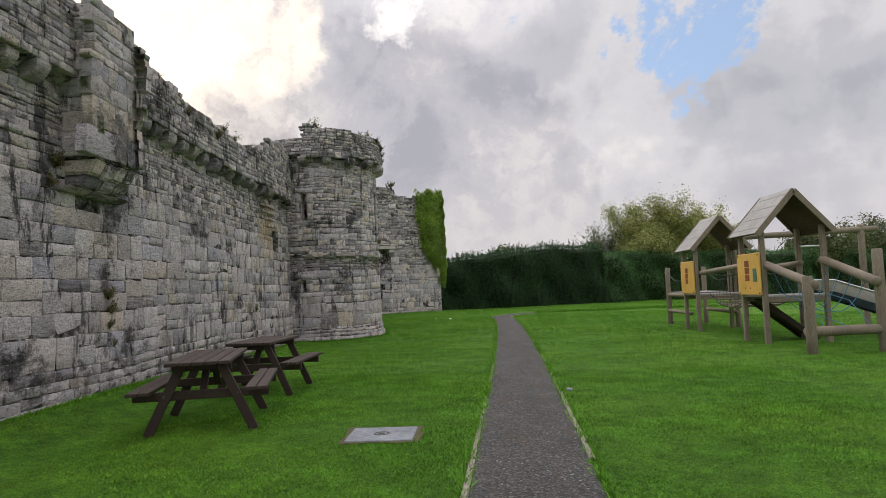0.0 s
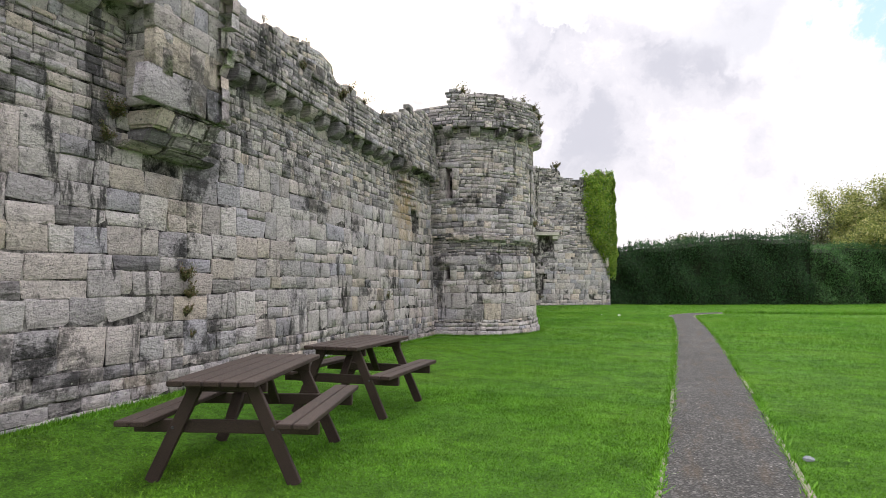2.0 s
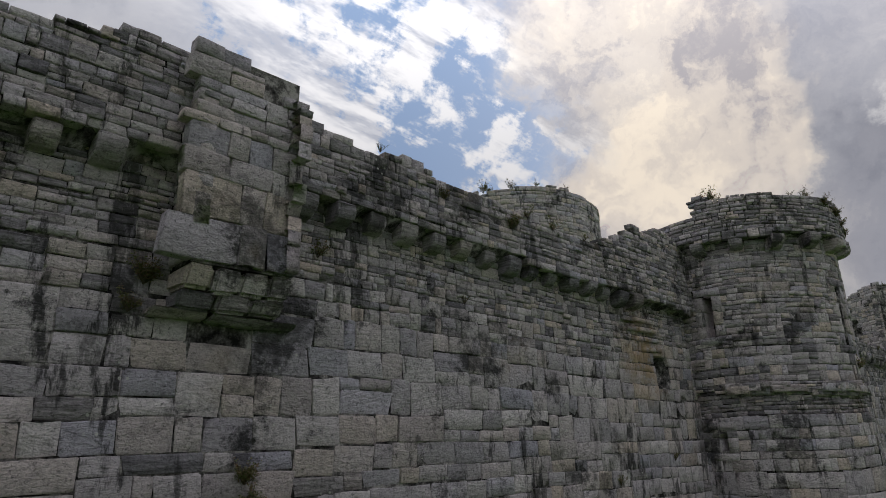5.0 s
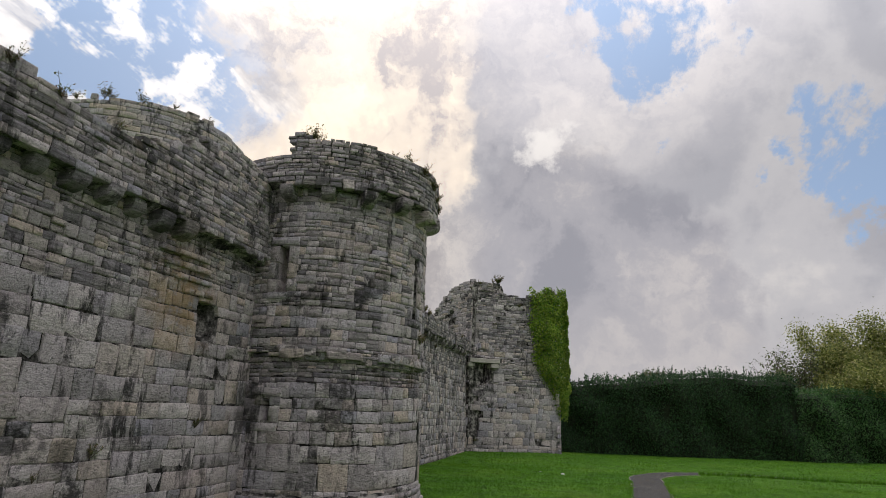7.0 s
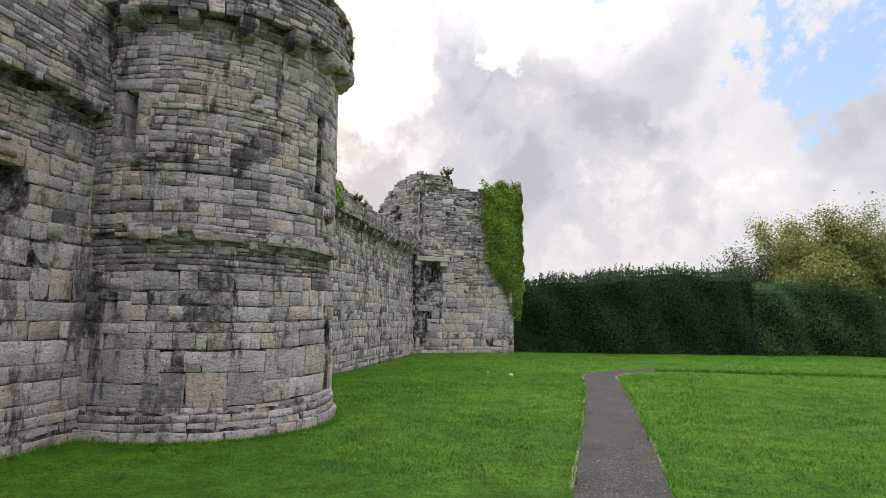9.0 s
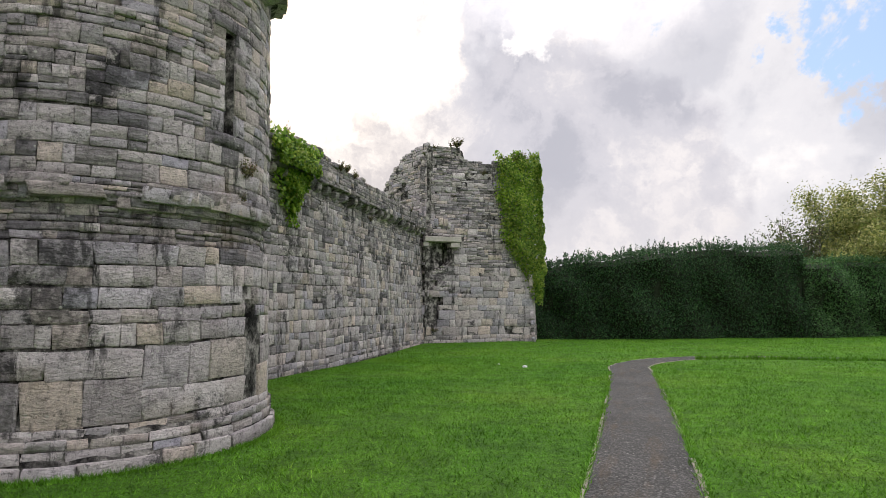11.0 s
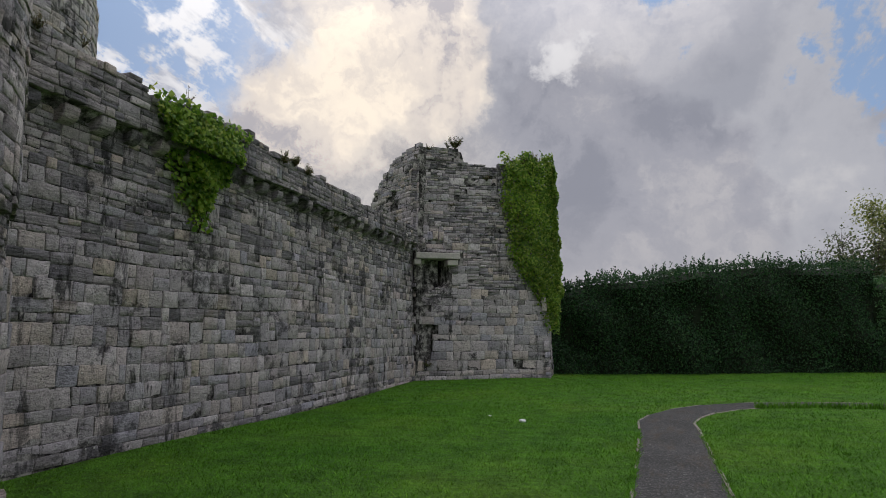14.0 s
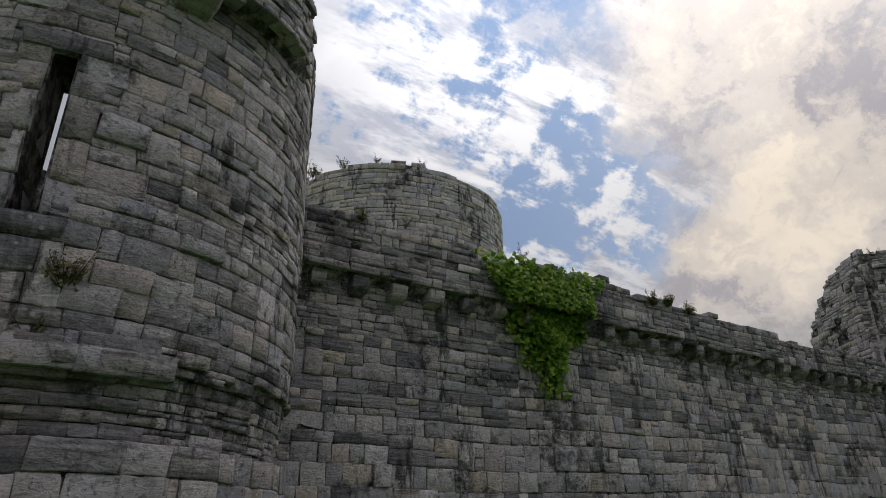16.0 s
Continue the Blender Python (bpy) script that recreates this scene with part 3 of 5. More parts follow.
class Masonry:
    """Stones laid on a face: place(u, v, d) gives the point, the course direction and the outward direction."""

    def __init__(self, place, seed, slate=lambda v: 0.0):
        self.place, self.rng, self.stones, self.slate = place, random.Random(seed), [], slate

    def stone(self, u, v, w, h, proud=0.0, depth=0.14):
        self.stones.append((u, v, w, h, proud, depth))

    def courses(self, u0, u1, v0, top, zone, skip=None, v_end=99.0):
        """Lay uneven bands from v0 up to the broken top(u), each cut again and again into stones of mixed size.
        zone(v) gives course heights, stone widths, unevenness and joint."""
        rng, v = self.rng, v0
        while v < v_end:
            h0, h1, w0, w1, rough, joint = zone(v)
            band = rng.uniform(h0, h1) * rng.choice((1.0, 1.25, 1.7, 2.1))
            if v < 0.4:
                band = rng.uniform(h0, h1)
            wave, u, alive = rng.uniform(0, 6.28), u0 - rng.uniform(0, w0), False
            cells = []
            while u < u1:
                w = min(rng.uniform(1.2, 2.6) * w1, u1 + 0.02 - u)
                if u1 - u - w < 0.1:
                    w = u1 + 0.02 - u
                cells.append((u, v, w, band))
                u += w
            while cells:
                a, b, w, h = cells.pop()
                if h > h1 * 1.15 or (h > h0 * 1.7 and rng.random() < 0.3):
                    f = rng.uniform(0.34, 0.66)
                    cells += [(a, b, w, h * f), (a, b + h * f, w, h * (1 - f))]
                    continue
                if w > w1 * 1.1 or w > h * 4.5 or (w > w0 * 2 and w > h * 1.4 and rng.random() < 0.45):
                    f = rng.uniform(0.28, 0.72)
                    cells += [(a, b, w * f, h), (a + w * f, b, w * (1 - f), h)]
                    continue
                uc, vc = a + w / 2, b + h / 2
                vc += 0.03 * math.sin(uc * 0.7 + v * 0.8) + 0.012 * math.sin(uc * 2.3 + wave * 0.3)
                if w < 0.05 or b + h * 0.45 >= top(uc) or a + w <= u0 or b > v_end or (skip and skip(uc, vc, w, h)):
                    continue
                alive = True
                out = rng.gauss(0, rough * 0.4) + (rng.uniform(0.008, 0.022) if rng.random() < 0.05 else 0)
                self.stone(uc, vc, w - joint * rng.uniform(0.4, 1.1), h - joint * rng.uniform(0.4, 1.0), out)
            if not alive and v > v0:
                break
            v += band

    def blocks(self, count, u0, u1, v0, v1, wide, high, skip=None, proud=0.012):
        """Single larger stones that break the courses."""
        rng = self.rng
        for _ in range(count):
            u, v, w, h = rng.uniform(u0, u1), rng.uniform(v0, v1), rng.uniform(*wide), rng.uniform(*high)
            h = min(h, 0.72 * w)
            if not (skip and skip(u, v, w, h)):
                self.stone(u, v, w, h, proud + rng.uniform(0.0, 0.012))

    def build(self, parent, near=None, limit=300):
        """The stones that near() picks become pieces of their own; the rest is joined."""
        rng, rest = self.rng, {False: ([], [], [0]), True: ([], [], [0])}
        order = sorted(self.stones, key=lambda q: near(q[0], q[1])) if near else []
        pick = set(order[:limit])
        for q in self.stones:
            u, v, w, h, proud, depth = q
            p, t, nrm = self.place(u, v, proud)
            k = rng.randrange(len(TEMPLATES))
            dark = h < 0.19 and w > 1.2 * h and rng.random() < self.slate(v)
            w_s, h_s = (w, h) if rng.random() < 0.5 else (-w, -h)
            turn = rng.gauss(0, 0.02)
            upv = nrm.cross(t)
            t, upv = t * math.cos(turn) + upv * math.sin(turn), upv * math.cos(turn) - t * math.sin(turn)
            if q in pick:
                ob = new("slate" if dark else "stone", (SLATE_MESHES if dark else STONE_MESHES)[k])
                m = Matrix.Identity(4)
                m.col[0][:3], m.col[1][:3], m.col[2][:3], m.col[3][:3] = t * w_s, upv * h_s, nrm * depth, p
                ob.matrix_basis = m
                ob.parent = parent
            else:
                tv, tf = TEMPLATES[k]
                vs, fs, n = rest[dark]
                vs.append(np.array(p)[None] + tv[:, :1] * np.array(t * w_s)[None] + tv[:, 1:2] * np.array(upv * h_s)[None] + tv[:, 2:] * np.array(nrm * depth)[None])
                fs.append(tf + n[0])
                n[0] += len(tv)
        for dark, (vs, fs, n) in rest.items():
            if vs:
                name = "slatework" if dark else "stonework"
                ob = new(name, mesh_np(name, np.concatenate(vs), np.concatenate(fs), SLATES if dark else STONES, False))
                tagged(under(ob, parent), kind="stuff")


def straight(a, b, batter=0.0, lean=None):
    """place() for a straight wall from a to b in plan, facing to the right of that direction as seen from above."""
    a, b = Vector((*a, 0)), Vector((*b, 0))
    t = (b - a).normalized()
    nrm = Vector((t.y, -t.x, 0))

    def place(u, v, d=0.0):
        out = d - batter * v + (lean(u, v) if lean else 0.0)
        return a + t * u + nrm * out + Vector((0, 0, v)), t, nrm
    return place, (b - a).length


def wall_core(name, place, u0, u1, top, thick, label, hollow=None, step=0.12, back=0.0145, v0=-0.3):
    """The mortared body behind the face stones, with a thickness; hollow(u, v) gives the depth of recesses."""
    us = np.arange(u0, u1 + step * 0.5, step)
    nv = 44
    verts, faces = [], []
    for u in us:
        t = top(u)
        for k in range(nv):
            v = v0 + (t - v0) * k / (nv - 1)
            verts.append(place(u, v, -back - (hollow(u, v) if hollow else 0.0))[0])
        for v in (t, v0):
            verts.append(place(u, v, -thick)[0])
    k = nv + 2
    for i in range(len(us) - 1):
        for j in range(k):
            a, b = i * k + j, i * k + (j + 1) % k
            faces.append((a, a + k, b + k, b))
    n = (len(us) - 1) * k
    ob = new(name, mesh_np(name, np.array([tuple(p) for p in verts]), np.array(faces), MORTAR))
    ends = bmesh.new()
    ends.from_mesh(ob.data)
    ends.verts.ensure_lookup_table()
    ends.faces.new([ends.verts[j] for j in range(k)])
    ends.faces.new([ends.verts[n + j] for j in range(k)][::-1])
    bmesh.ops.recalc_face_normals(ends, faces=ends.faces[:])
    ends.to_mesh(ob.data)
    ends.free()
    return tagged(ob, label, "wall", kind="structure")


def jag(seed, amount, step=0.35):
    rng = random.Random(seed)
    vals = [rng.uniform(-amount, amount) for _ in range(400)]
    return lambda u: vals[int(u / step + 100) % 400]


def levels(points, wobble):
    """A broken skyline through (u, height) points."""
    def top(u):
        for (a, ha), (b, hb) in zip(points, points[1:]):
            if u <= b:
                f = max(0.0, (u - a) / (b - a))
                return ha + (hb - ha) * f + wobble(u)
        return points[-1][1] + wobble(u)
    return top


def corbel_stone(w, h, d, rng):
    """A projecting bracket: square above, rounded off underneath."""
    bm = bmesh.new()
    prof = [(-0.6, 0.5), (1, 0.5), (1.0, 0.12), (0.9, -0.2), (0.62, -0.42), (0.2, -0.5), (-0.6, -0.5)]
    rings = [[bm.verts.new((sx * w * (1 + rng.uniform(-0.06, 0.06)), y * h * (1 + rng.uniform(-0.06, 0.06)), z * d * (1 + rng.uniform(-0.06, 0.06)))) for z, y in prof] for sx in (-0.5, 0.5)]
    bm.faces.new(rings[0])
    bm.faces.new(rings[1][::-1])
    for i in range(len(prof)):
        j = (i + 1) % len(prof)
        bm.faces.new((rings[0][j], rings[0][i], rings[1][i], rings[1][j]))
    bmesh.ops.bevel(bm, geom=[e for e in bm.edges], offset=0.015, segments=1, affect="EDGES")
    return bm


CORBELS = []
for q in range(4):
    _bm = corbel_stone(0.2, 0.2, 0.24, random.Random(40 + q))
    _me = bpy.data.meshes.new("corbel")
    _bm.to_mesh(_me)
    _bm.free()
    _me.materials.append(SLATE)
    CORBELS.append(_me)


def corbel_row(place, parent, us, level, rng, scale=1.0):
    for u in us:
        s = scale * rng.uniform(0.82, 1.12)
        p, t, nrm = place(u, level(u) + rng.uniform(-0.025, 0.025), -0.05)
        ob = new("corbel", rng.choice(CORBELS))
        m = Matrix.Identity(4)
        m.col[0][:3], m.col[1][:3], m.col[2][:3], m.col[3][:3] = t * s, nrm.cross(t) * s, nrm * s * rng.uniform(0.8, 1.1), p
        ob.matrix_basis = m
        ob.parent = parent


def zones(*rows):
    """Rows of (height up to which it holds, course heights, widths, unevenness, joint)."""
    def zone(v):
        for lim, *z in rows:
            if v < lim:
                return z
        return rows[-1][1:]
    return zone


# west wall beside the first lawn
W1_A, W1_B = (-4.52, -2.6), (-5.62, 13.4)
W1_CORBEL = 4.16


def w1_lean(u, v):
    y = u - 2.6
    c = W1_CORBEL - 0.022 * max(0.0, y - 4.5)
    return (0.23 if v > c else 0.0) + (0.015 if v < 0.16 else 0.0)


w1_place, w1_len = straight(W1_A, W1_B, 0.05, w1_lean)
w1_top = levels([(0, 5.1), (5.3, 5.1), (5.5, 5.34), (7.0, 5.2), (7.3, 4.95), (9.2, 4.93), (10.5, 4.85), (12.5, 4.72), (13.2, 4.82), (14.2, 5.3), (15.0, 5.42), (16.2, 5.45)], jag(3, 0.06))


def w1_hole(u, v):
    if 14.55 < u < 14.95 and 2.55 < v < 3.05:
        return 0.45
    return 0.0


wall_1 = wall_core("wall_west_1", w1_place, 0.0, w1_len, lambda u: w1_top(u) - 0.08, 1.3, "tall weathered grey stone castle wall with a corbelled parapet", w1_hole)
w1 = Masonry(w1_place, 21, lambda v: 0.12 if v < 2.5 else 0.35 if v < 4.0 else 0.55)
W1_ZONE = zones((0.16, 0.13, 0.16, 0.3, 0.7, 0.012, 0.012), (0.42, 0.08, 0.13, 0.15, 0.5, 0.02, 0.012), (2.55, 0.2, 0.36, 0.24, 0.62, 0.012, 0.014), (3.2, 0.12, 0.23, 0.15, 0.38, 0.014, 0.013), (9, 0.065, 0.15, 0.11, 0.32, 0.015, 0.012))


def w1_skip(u, v, w, h):
    if 6.17 < u < 7.02 and 2.62 < v:
        return True
    return abs(u - 14.75) < 0.2 + w * 0.35 and abs(v - 2.8) < 0.25 + h * 0.3


w1.courses(0.0, w1_len, 0.0, w1_top, W1_ZONE, w1_skip)
for du, dv, w in ((14.5, 3.13, 0.75), (14.35, 3.3, 0.9), (14.2, 3.46, 1.1), (14.1, 3.62, 1.2)):
    for q in range(3):
        w1.stone(du + (q - 1) * w * 0.3, dv + (q - 1) * 0.008, w * 0.28, 0.075, 0.022 + (dv - 3.1) * 0.09 + 0.01 * (q % 2), 0.3)
corbel_row(w1_place, wall_1, [u for u in np.arange(0.3, 14.0, 0.47) if not 5.95 < u < 7.25 and (u > 6 or int(u / 0.47) % 3)], lambda u: W1_CORBEL - 0.11 - 0.022 * max(0.0, u - 7.1), random.Random(7), 1.2)


# garderobe shaft hanging on that wall
def make_shaft():
    root = thing("hanging_shaft", pose(0, 0, 0), "square stone shaft corbelled out from the castle wall", "shaft")
    p0, t, nrm = w1_place(6.59, 3.1, 0.0)
    lo, hi = 3.14, 5.18
    bm = bmesh.new()
    bmesh.ops.create_cube(bm, size=1, matrix=Matrix.Translation((0, 0, (lo + hi) / 2)) @ Matrix.Diagonal((0.92, 0.62, hi - lo, 1)))
    base = Matrix.Identity(4)
    base.col[0][:3], base.col[1][:3], base.col[3][:3] = t, -nrm, Vector((p0.x, p0.y, 0)) + nrm * 0.09
    bmesh.ops.transform(bm, matrix=base, verts=bm.verts)
    part("core", bm, MORTAR, root)
    c = Vector((p0.x, p0.y, 0))

    def side(a, b, seed, tops):
        pl, ln = straight(a, b)
        m = Masonry(pl, seed)
        m.courses(0.02, ln - 0.02, 3.14, levels(tops, jag(seed, 0.05)), zones((3.55, 0.3, 0.36, 0.35, 0.6, 0.01, 0.012), (4.3, 0.16, 0.28, 0.25, 0.55, 0.012, 0.012), (9, 0.09, 0.2, 0.2, 0.45, 0.015, 0.012)))
        m.build(root, lambda u, v: v, 60)

    def at(du, dn):
        q = c + t * du + nrm * dn
        return (q.x, q.y)
    side(at(-0.5, -0.05), at(-0.5, 0.44), 31, [(0, 5.2), (0.6, 5.2)])
    side(at(-0.5, 0.44), at(0.5, 0.44), 32, [(0, 5.22), (0.4, 5.18), (0.5, 4.98), (1.1, 4.93)])
    side(at(0.5, 0.44), at(0.5, -0.05), 33, [(0, 4.95), (0.6, 4.95)])
    rng = random.Random(5)
    for du, z, h, dn, w in ((-0.37, 3.03, 0.2, 0.17, 0.24), (-0.12, 3.02, 0.21, 0.18, 0.25), (0.14, 3.03, 0.19, 0.17, 0.25), (0.39, 3.03, 0.2, 0.16, 0.23), (-0.33, 2.85, 0.15, 0.07, 0.32), (0.0, 2.85, 0.15, 0.08, 0.3), (0.33, 2.85, 0.14, 0.06, 0.34), (-0.42, 2.735, 0.07, -0.05, 0.5), (0.08, 2.735, 0.07, -0.04, 0.48), (0.5, 2.735, 0.06, -0.06, 0.4)):
        bm = bmesh.new()
        bmesh.ops.create_cube(bm, size=1, matrix=Matrix.Diagonal((w, 0.52, h, 1)))
        for v in bm.verts:
            if v.co.z < 0 and v.co.y < 0:
                v.co.y *= 0.62
            v.co += Vector((rng.uniform(-1, 1), rng.uniform(-1, 1), rng.uniform(-1, 1))) * 0.012
        bmesh.ops.bevel(bm, geom=bm.edges[:], offset=min(0.03, h * 0.25), segments=2, affect="EDGES")
        mm = Matrix.Identity(4)
        mm.col[0][:3], mm.col[1][:3], mm.col[3][:3] = t, -nrm, c + t * du + nrm * dn + Vector((0, 0, z))
        bmesh.ops.transform(bm, matrix=mm, verts=bm.verts)
        part("bracket_stone", bm, SLATE if z < 2.9 else STONE, root)


make_shaft()

# round tower
TC, TR = Vector((-5.46, 15.14, 0)), 1.93
T_SLITS = ((-85.0, 1.36, 1.74, 0.13), (-84.0, 3.42, 4.2, 0.17), (-4.0, 3.2, 4.3, 0.16), (8.0, 0.75, 1.55, 0.05))


def tower_radius(v, a=0.0):
    r = TR - 0.014 * v
    if v < 0.15:
        r += 0.07
    elif v < 0.34:
        r += 0.035
    if 1.95 < v < 2.42:
        r -= 0.06
    if v > 5.24:
        r += 0.21 - 0.2 * float(smooth01((a - 40) / 22))
    return r


def tower_place(u, v, d=0.0):
    a = u / TR
    nrm = Vector((math.cos(a), math.sin(a), 0))
    return TC + nrm * (tower_radius(v, math.degrees(a)) + d) + Vector((0, 0, v)), Vector((-nrm.y, nrm.x, 0)), nrm


def tower_top(u):
    a = math.degrees(u / TR)
    h = 6.0
    if a < -74:
        h = 6.12 if a > -84 else 5.75
    elif a < -40:
        h = 6.08
    if a > 60:
        h = 5.9
    if abs(a) > 122:
        h = 5.1
    return h


def in_slit(a_deg, v, grow_a=0.0, grow_v=0.0):
    for a, v0, v1, w in T_SLITS:
        if abs(a_deg - a) * math.pi / 180 * TR < w / 2 + grow_a and v0 - grow_v < v < v1 + grow_v:
            return True
    return False


def make_tower():
    angles = np.radians(np.arange(-180, 180.01, 2.0))
    vs = np.concatenate([np.arange(-0.3, 5.95, 0.1), [5.95]])
    verts, faces = [], []
    nA, nV = len(angles) - 1, len(vs)
    for ring_in in (0, 1):
        for a in angles[:-1]:
            for v in vs:
                vv = min(v, tower_top(a * TR) - 0.08)
                r = tower_radius(max(vv, 0), math.degrees(a)) - 0.018 if ring_in == 0 else 1.42
                verts.append((TC.x + r * math.cos(a), TC.y + r * math.sin(a), vv))
    off = nA * nV
    for i in range(nA):
        i2 = (i + 1) % nA
        mid = math.degrees((angles[i] + angles[i + 1]) / 2)
        for j in range(nV - 1):
            if in_slit(mid, (vs[j] + vs[j + 1]) / 2, 0.02) and 1.2 < vs[j] and not 0.7 < vs[j] < 1.3:
                q = [i * nV + j, i2 * nV + j, i2 * nV + j + 1, i * nV + j + 1]
                edges = []
                if not in_slit(mid, vs[j] - 0.05, 0.02):
                    edges.append((q[0], q[1]))
                if not in_slit(mid, vs[j + 1] + 0.05, 0.02):
                    edges.append((q[3], q[2]))
                if not in_slit(mid - 2, (vs[j] + vs[j + 1]) / 2, 0.02):
                    edges.append((q[0], q[3]))
                if not in_slit(mid + 2, (vs[j] + vs[j + 1]) / 2, 0.02):
                    edges.append((q[1], q[2]))
                for e0, e1 in edges:
                    faces.append((e0, e1, e1 + off, e0 + off))
                continue
            a, b, c, d = i * nV + j, i2 * nV + j, i2 * nV + j + 1, i * nV + j + 1
            faces.append((a, b, c, d))
            faces.append((off + d, off + c, off + b, off + a))
        a, b = i * nV + nV - 1, i2 * nV + nV - 1
        faces.append((a, b, b + off, a + off))
    root = new("round_tower", mesh_np("round_tower", np.array(verts), np.array(faces), MORTAR))
    tagged(root, "round grey stone wall tower with corbelled parapet and arrow slits", "tower")
    m = Masonry(tower_place, 55, lambda v: 0.08 if v < 1.85 else 0.6 if v < 2.5 else 0.4 if v < 3.5 else 0.25 if v < 5.1 else 0.6)
    z = zones((0.15, 0.15, 0.15, 0.4, 0.8, 0.008, 0.01), (0.34, 0.08, 0.1, 0.3, 0.7, 0.01, 0.01), (1.0, 0.3, 0.36, 0.32, 0.62, 0.01, 0.013), (1.9, 0.15, 0.26, 0.17, 0.42, 0.012, 0.013),
              (2.45, 0.05, 0.11, 0.12, 0.36, 0.02, 0.012), (2.9, 0.12, 0.21, 0.14, 0.36, 0.014, 0.013), (5.24, 0.07, 0.18, 0.12, 0.35, 0.012, 0.012), (9, 0.055, 0.12, 0.1, 0.32, 0.014, 0.012))

    def skip(u, v, w, h):
        a = math.degrees(u / TR)
        return in_slit(a, v, w * 0.5, h * 0.4) or (not -128 < a < 112 and v < 4.5)
    m.courses(math.radians(-178) * TR, math.radians(178) * TR, 0.0, tower_top, z, skip)
    m.blocks(30, math.radians(-80) * TR, math.radians(20) * TR, 2.36, 2.52, (0.25, 0.6), (0.09, 0.15), skip, 0.04)
    for a, v0, v1, w in T_SLITS[:3]:       # jambs and heads of the slits
        uc = math.radians(a) * TR
        vv = v0
        while vv < v1:
            h = m.rng.uniform(0.16, 0.3)
            for sd in (-1, 1):
                m.stone(uc + sd * (w / 2 + 0.09), vv + h / 2, 0.17, h - 0.012, 0.008, 0.35)
            vv += h
        m.stone(uc, v1 + 0.09, 0.5, 0.13, 0.015, 0.3)
        m.stone(uc, v0 - 0.06, 0.45, 0.12, 0.012, 0.3)
    m.build(root, lambda u, v: 0.9 * v + abs(u + 0.4) * 0.9, 300)
    rng = random.Random(9)
    corbel_row(tower_place, root, [math.radians(a) * TR for a in range(-124, 30, 20)], lambda u: 5.11, rng, 1.35)
    return root


tower = make_tower()

# west wall beyond the tower
W2_CORBEL = 4.3


def w2_lean(u, v):
    return 0.22 if v > W2_CORBEL - 0.006 * u else (0.015 if v < 0.2 else 0.0)


w2_place, w2_len = straight((-6.15, 15.6), (-7.3, 31.3), 0.03, w2_lean)
w2_top = levels([(0, 5.05), (2.5, 5.05), (4.2, 4.9), (6.6, 4.98), (8.0, 4.85), (10.5, 4.82), (12.5, 4.72), (14, 4.72), (16.5, 4.7)], jag(13, 0.06))
wall_2 = wall_core("wall_west_2", w2_place, 0.0, w2_len, lambda u: w2_top(u) - 0.08, 1.3, "weathered grey stone curtain wall with broken parapet and ivy")
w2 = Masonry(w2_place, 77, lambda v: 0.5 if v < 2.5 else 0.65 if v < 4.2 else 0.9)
w2.courses(0.3, w2_len, 0.0, w2_top, zones((0.2, 0.12, 0.2, 0.25, 0.6, 0.012, 0.012), (2.2, 0.15, 0.3, 0.18, 0.5, 0.013, 0.013), (3.3, 0.12, 0.26, 0.16, 0.46, 0.014, 0.013), (9, 0.07, 0.17, 0.14, 0.42, 0.017, 0.012)))
corbel_row(w2_place, wall_2, np.arange(0.9, 15.2, 0.52), lambda u: W2_CORBEL - 0.12 - 0.006 * u, random.Random(17), 1.1)

# ruined turret at the far end, with a broken fireplace under a stone lintel
FA, FB, FC, FD = (-7.25, 30.9), (-3.68, 33.5), (-9.6, 32.3), (-4.3, 38.0)


f_place, f_len = straight(FA, FB, 0.02)
f_top = levels([(0, 6.9), (0.3, 7.35), (1.55, 7.42), (1.65, 6.95), (2.8, 6.9), (4.6, 7.05)], jag(23, 0.07))


def f_hollow(u, v):
    if 0.12 < u < 1.0 and 2.95 < v < 3.78:
        return 0.75
    return 0.4 if 0.05 < u < 0.62 and 0.5 < v <= 2.95 else 0.0


turret = wall_core("wall_turret_front", f_place, 0.0, f_len, lambda u: f_top(u) - 0.1, 0.9, "ruined grey stone turret wall with a broken fireplace recess", f_hollow)
ft = Masonry(f_place, 91, lambda v: 0.25 if v < 2.2 else 0.65)


def f_skip(u, v, w, h):
    if 3.72 < v < 4.02 and u < 1.45 + w * 0.4:
        return True
    if 0.12 - w * 0.3 < u < 1.0 + w * 0.4 and 2.95 < v < 3.78:
        return True
    return 0.05 < u < 0.5 + 0.2 * math.sin(v * 9.0) and 0.45 < v < 2.95


ft.courses(0.0, f_len, 0.0, f_top, zones((0.3, 0.14, 0.2, 0.3, 0.6, 0.012, 0.012), (2.4, 0.2, 0.33, 0.25, 0.6, 0.018, 0.014), (3.7, 0.1, 0.3, 0.2, 0.6, 0.022, 0.013), (9, 0.07, 0.2, 0.16, 0.5, 0.022, 0.012)), f_skip)
LINTEL = speckled("pale_dressed_stone", (0.36, 0.34, 0.31), (0.56, 0.53, 0.48), 14, 0.9, 0.6, 0.012)


def lintel_part(name, u, v, w, h, proud, depth):
    p, t, nrm = f_place(u, v, proud - depth / 2)
    m = Matrix.Identity(4)
    m.col[0][:3], m.col[1][:3], m.col[3][:3] = t, -nrm, p
    part(name, slab(w, depth, h, 0.018, m), LINTEL, turret, "pale dressed stone")


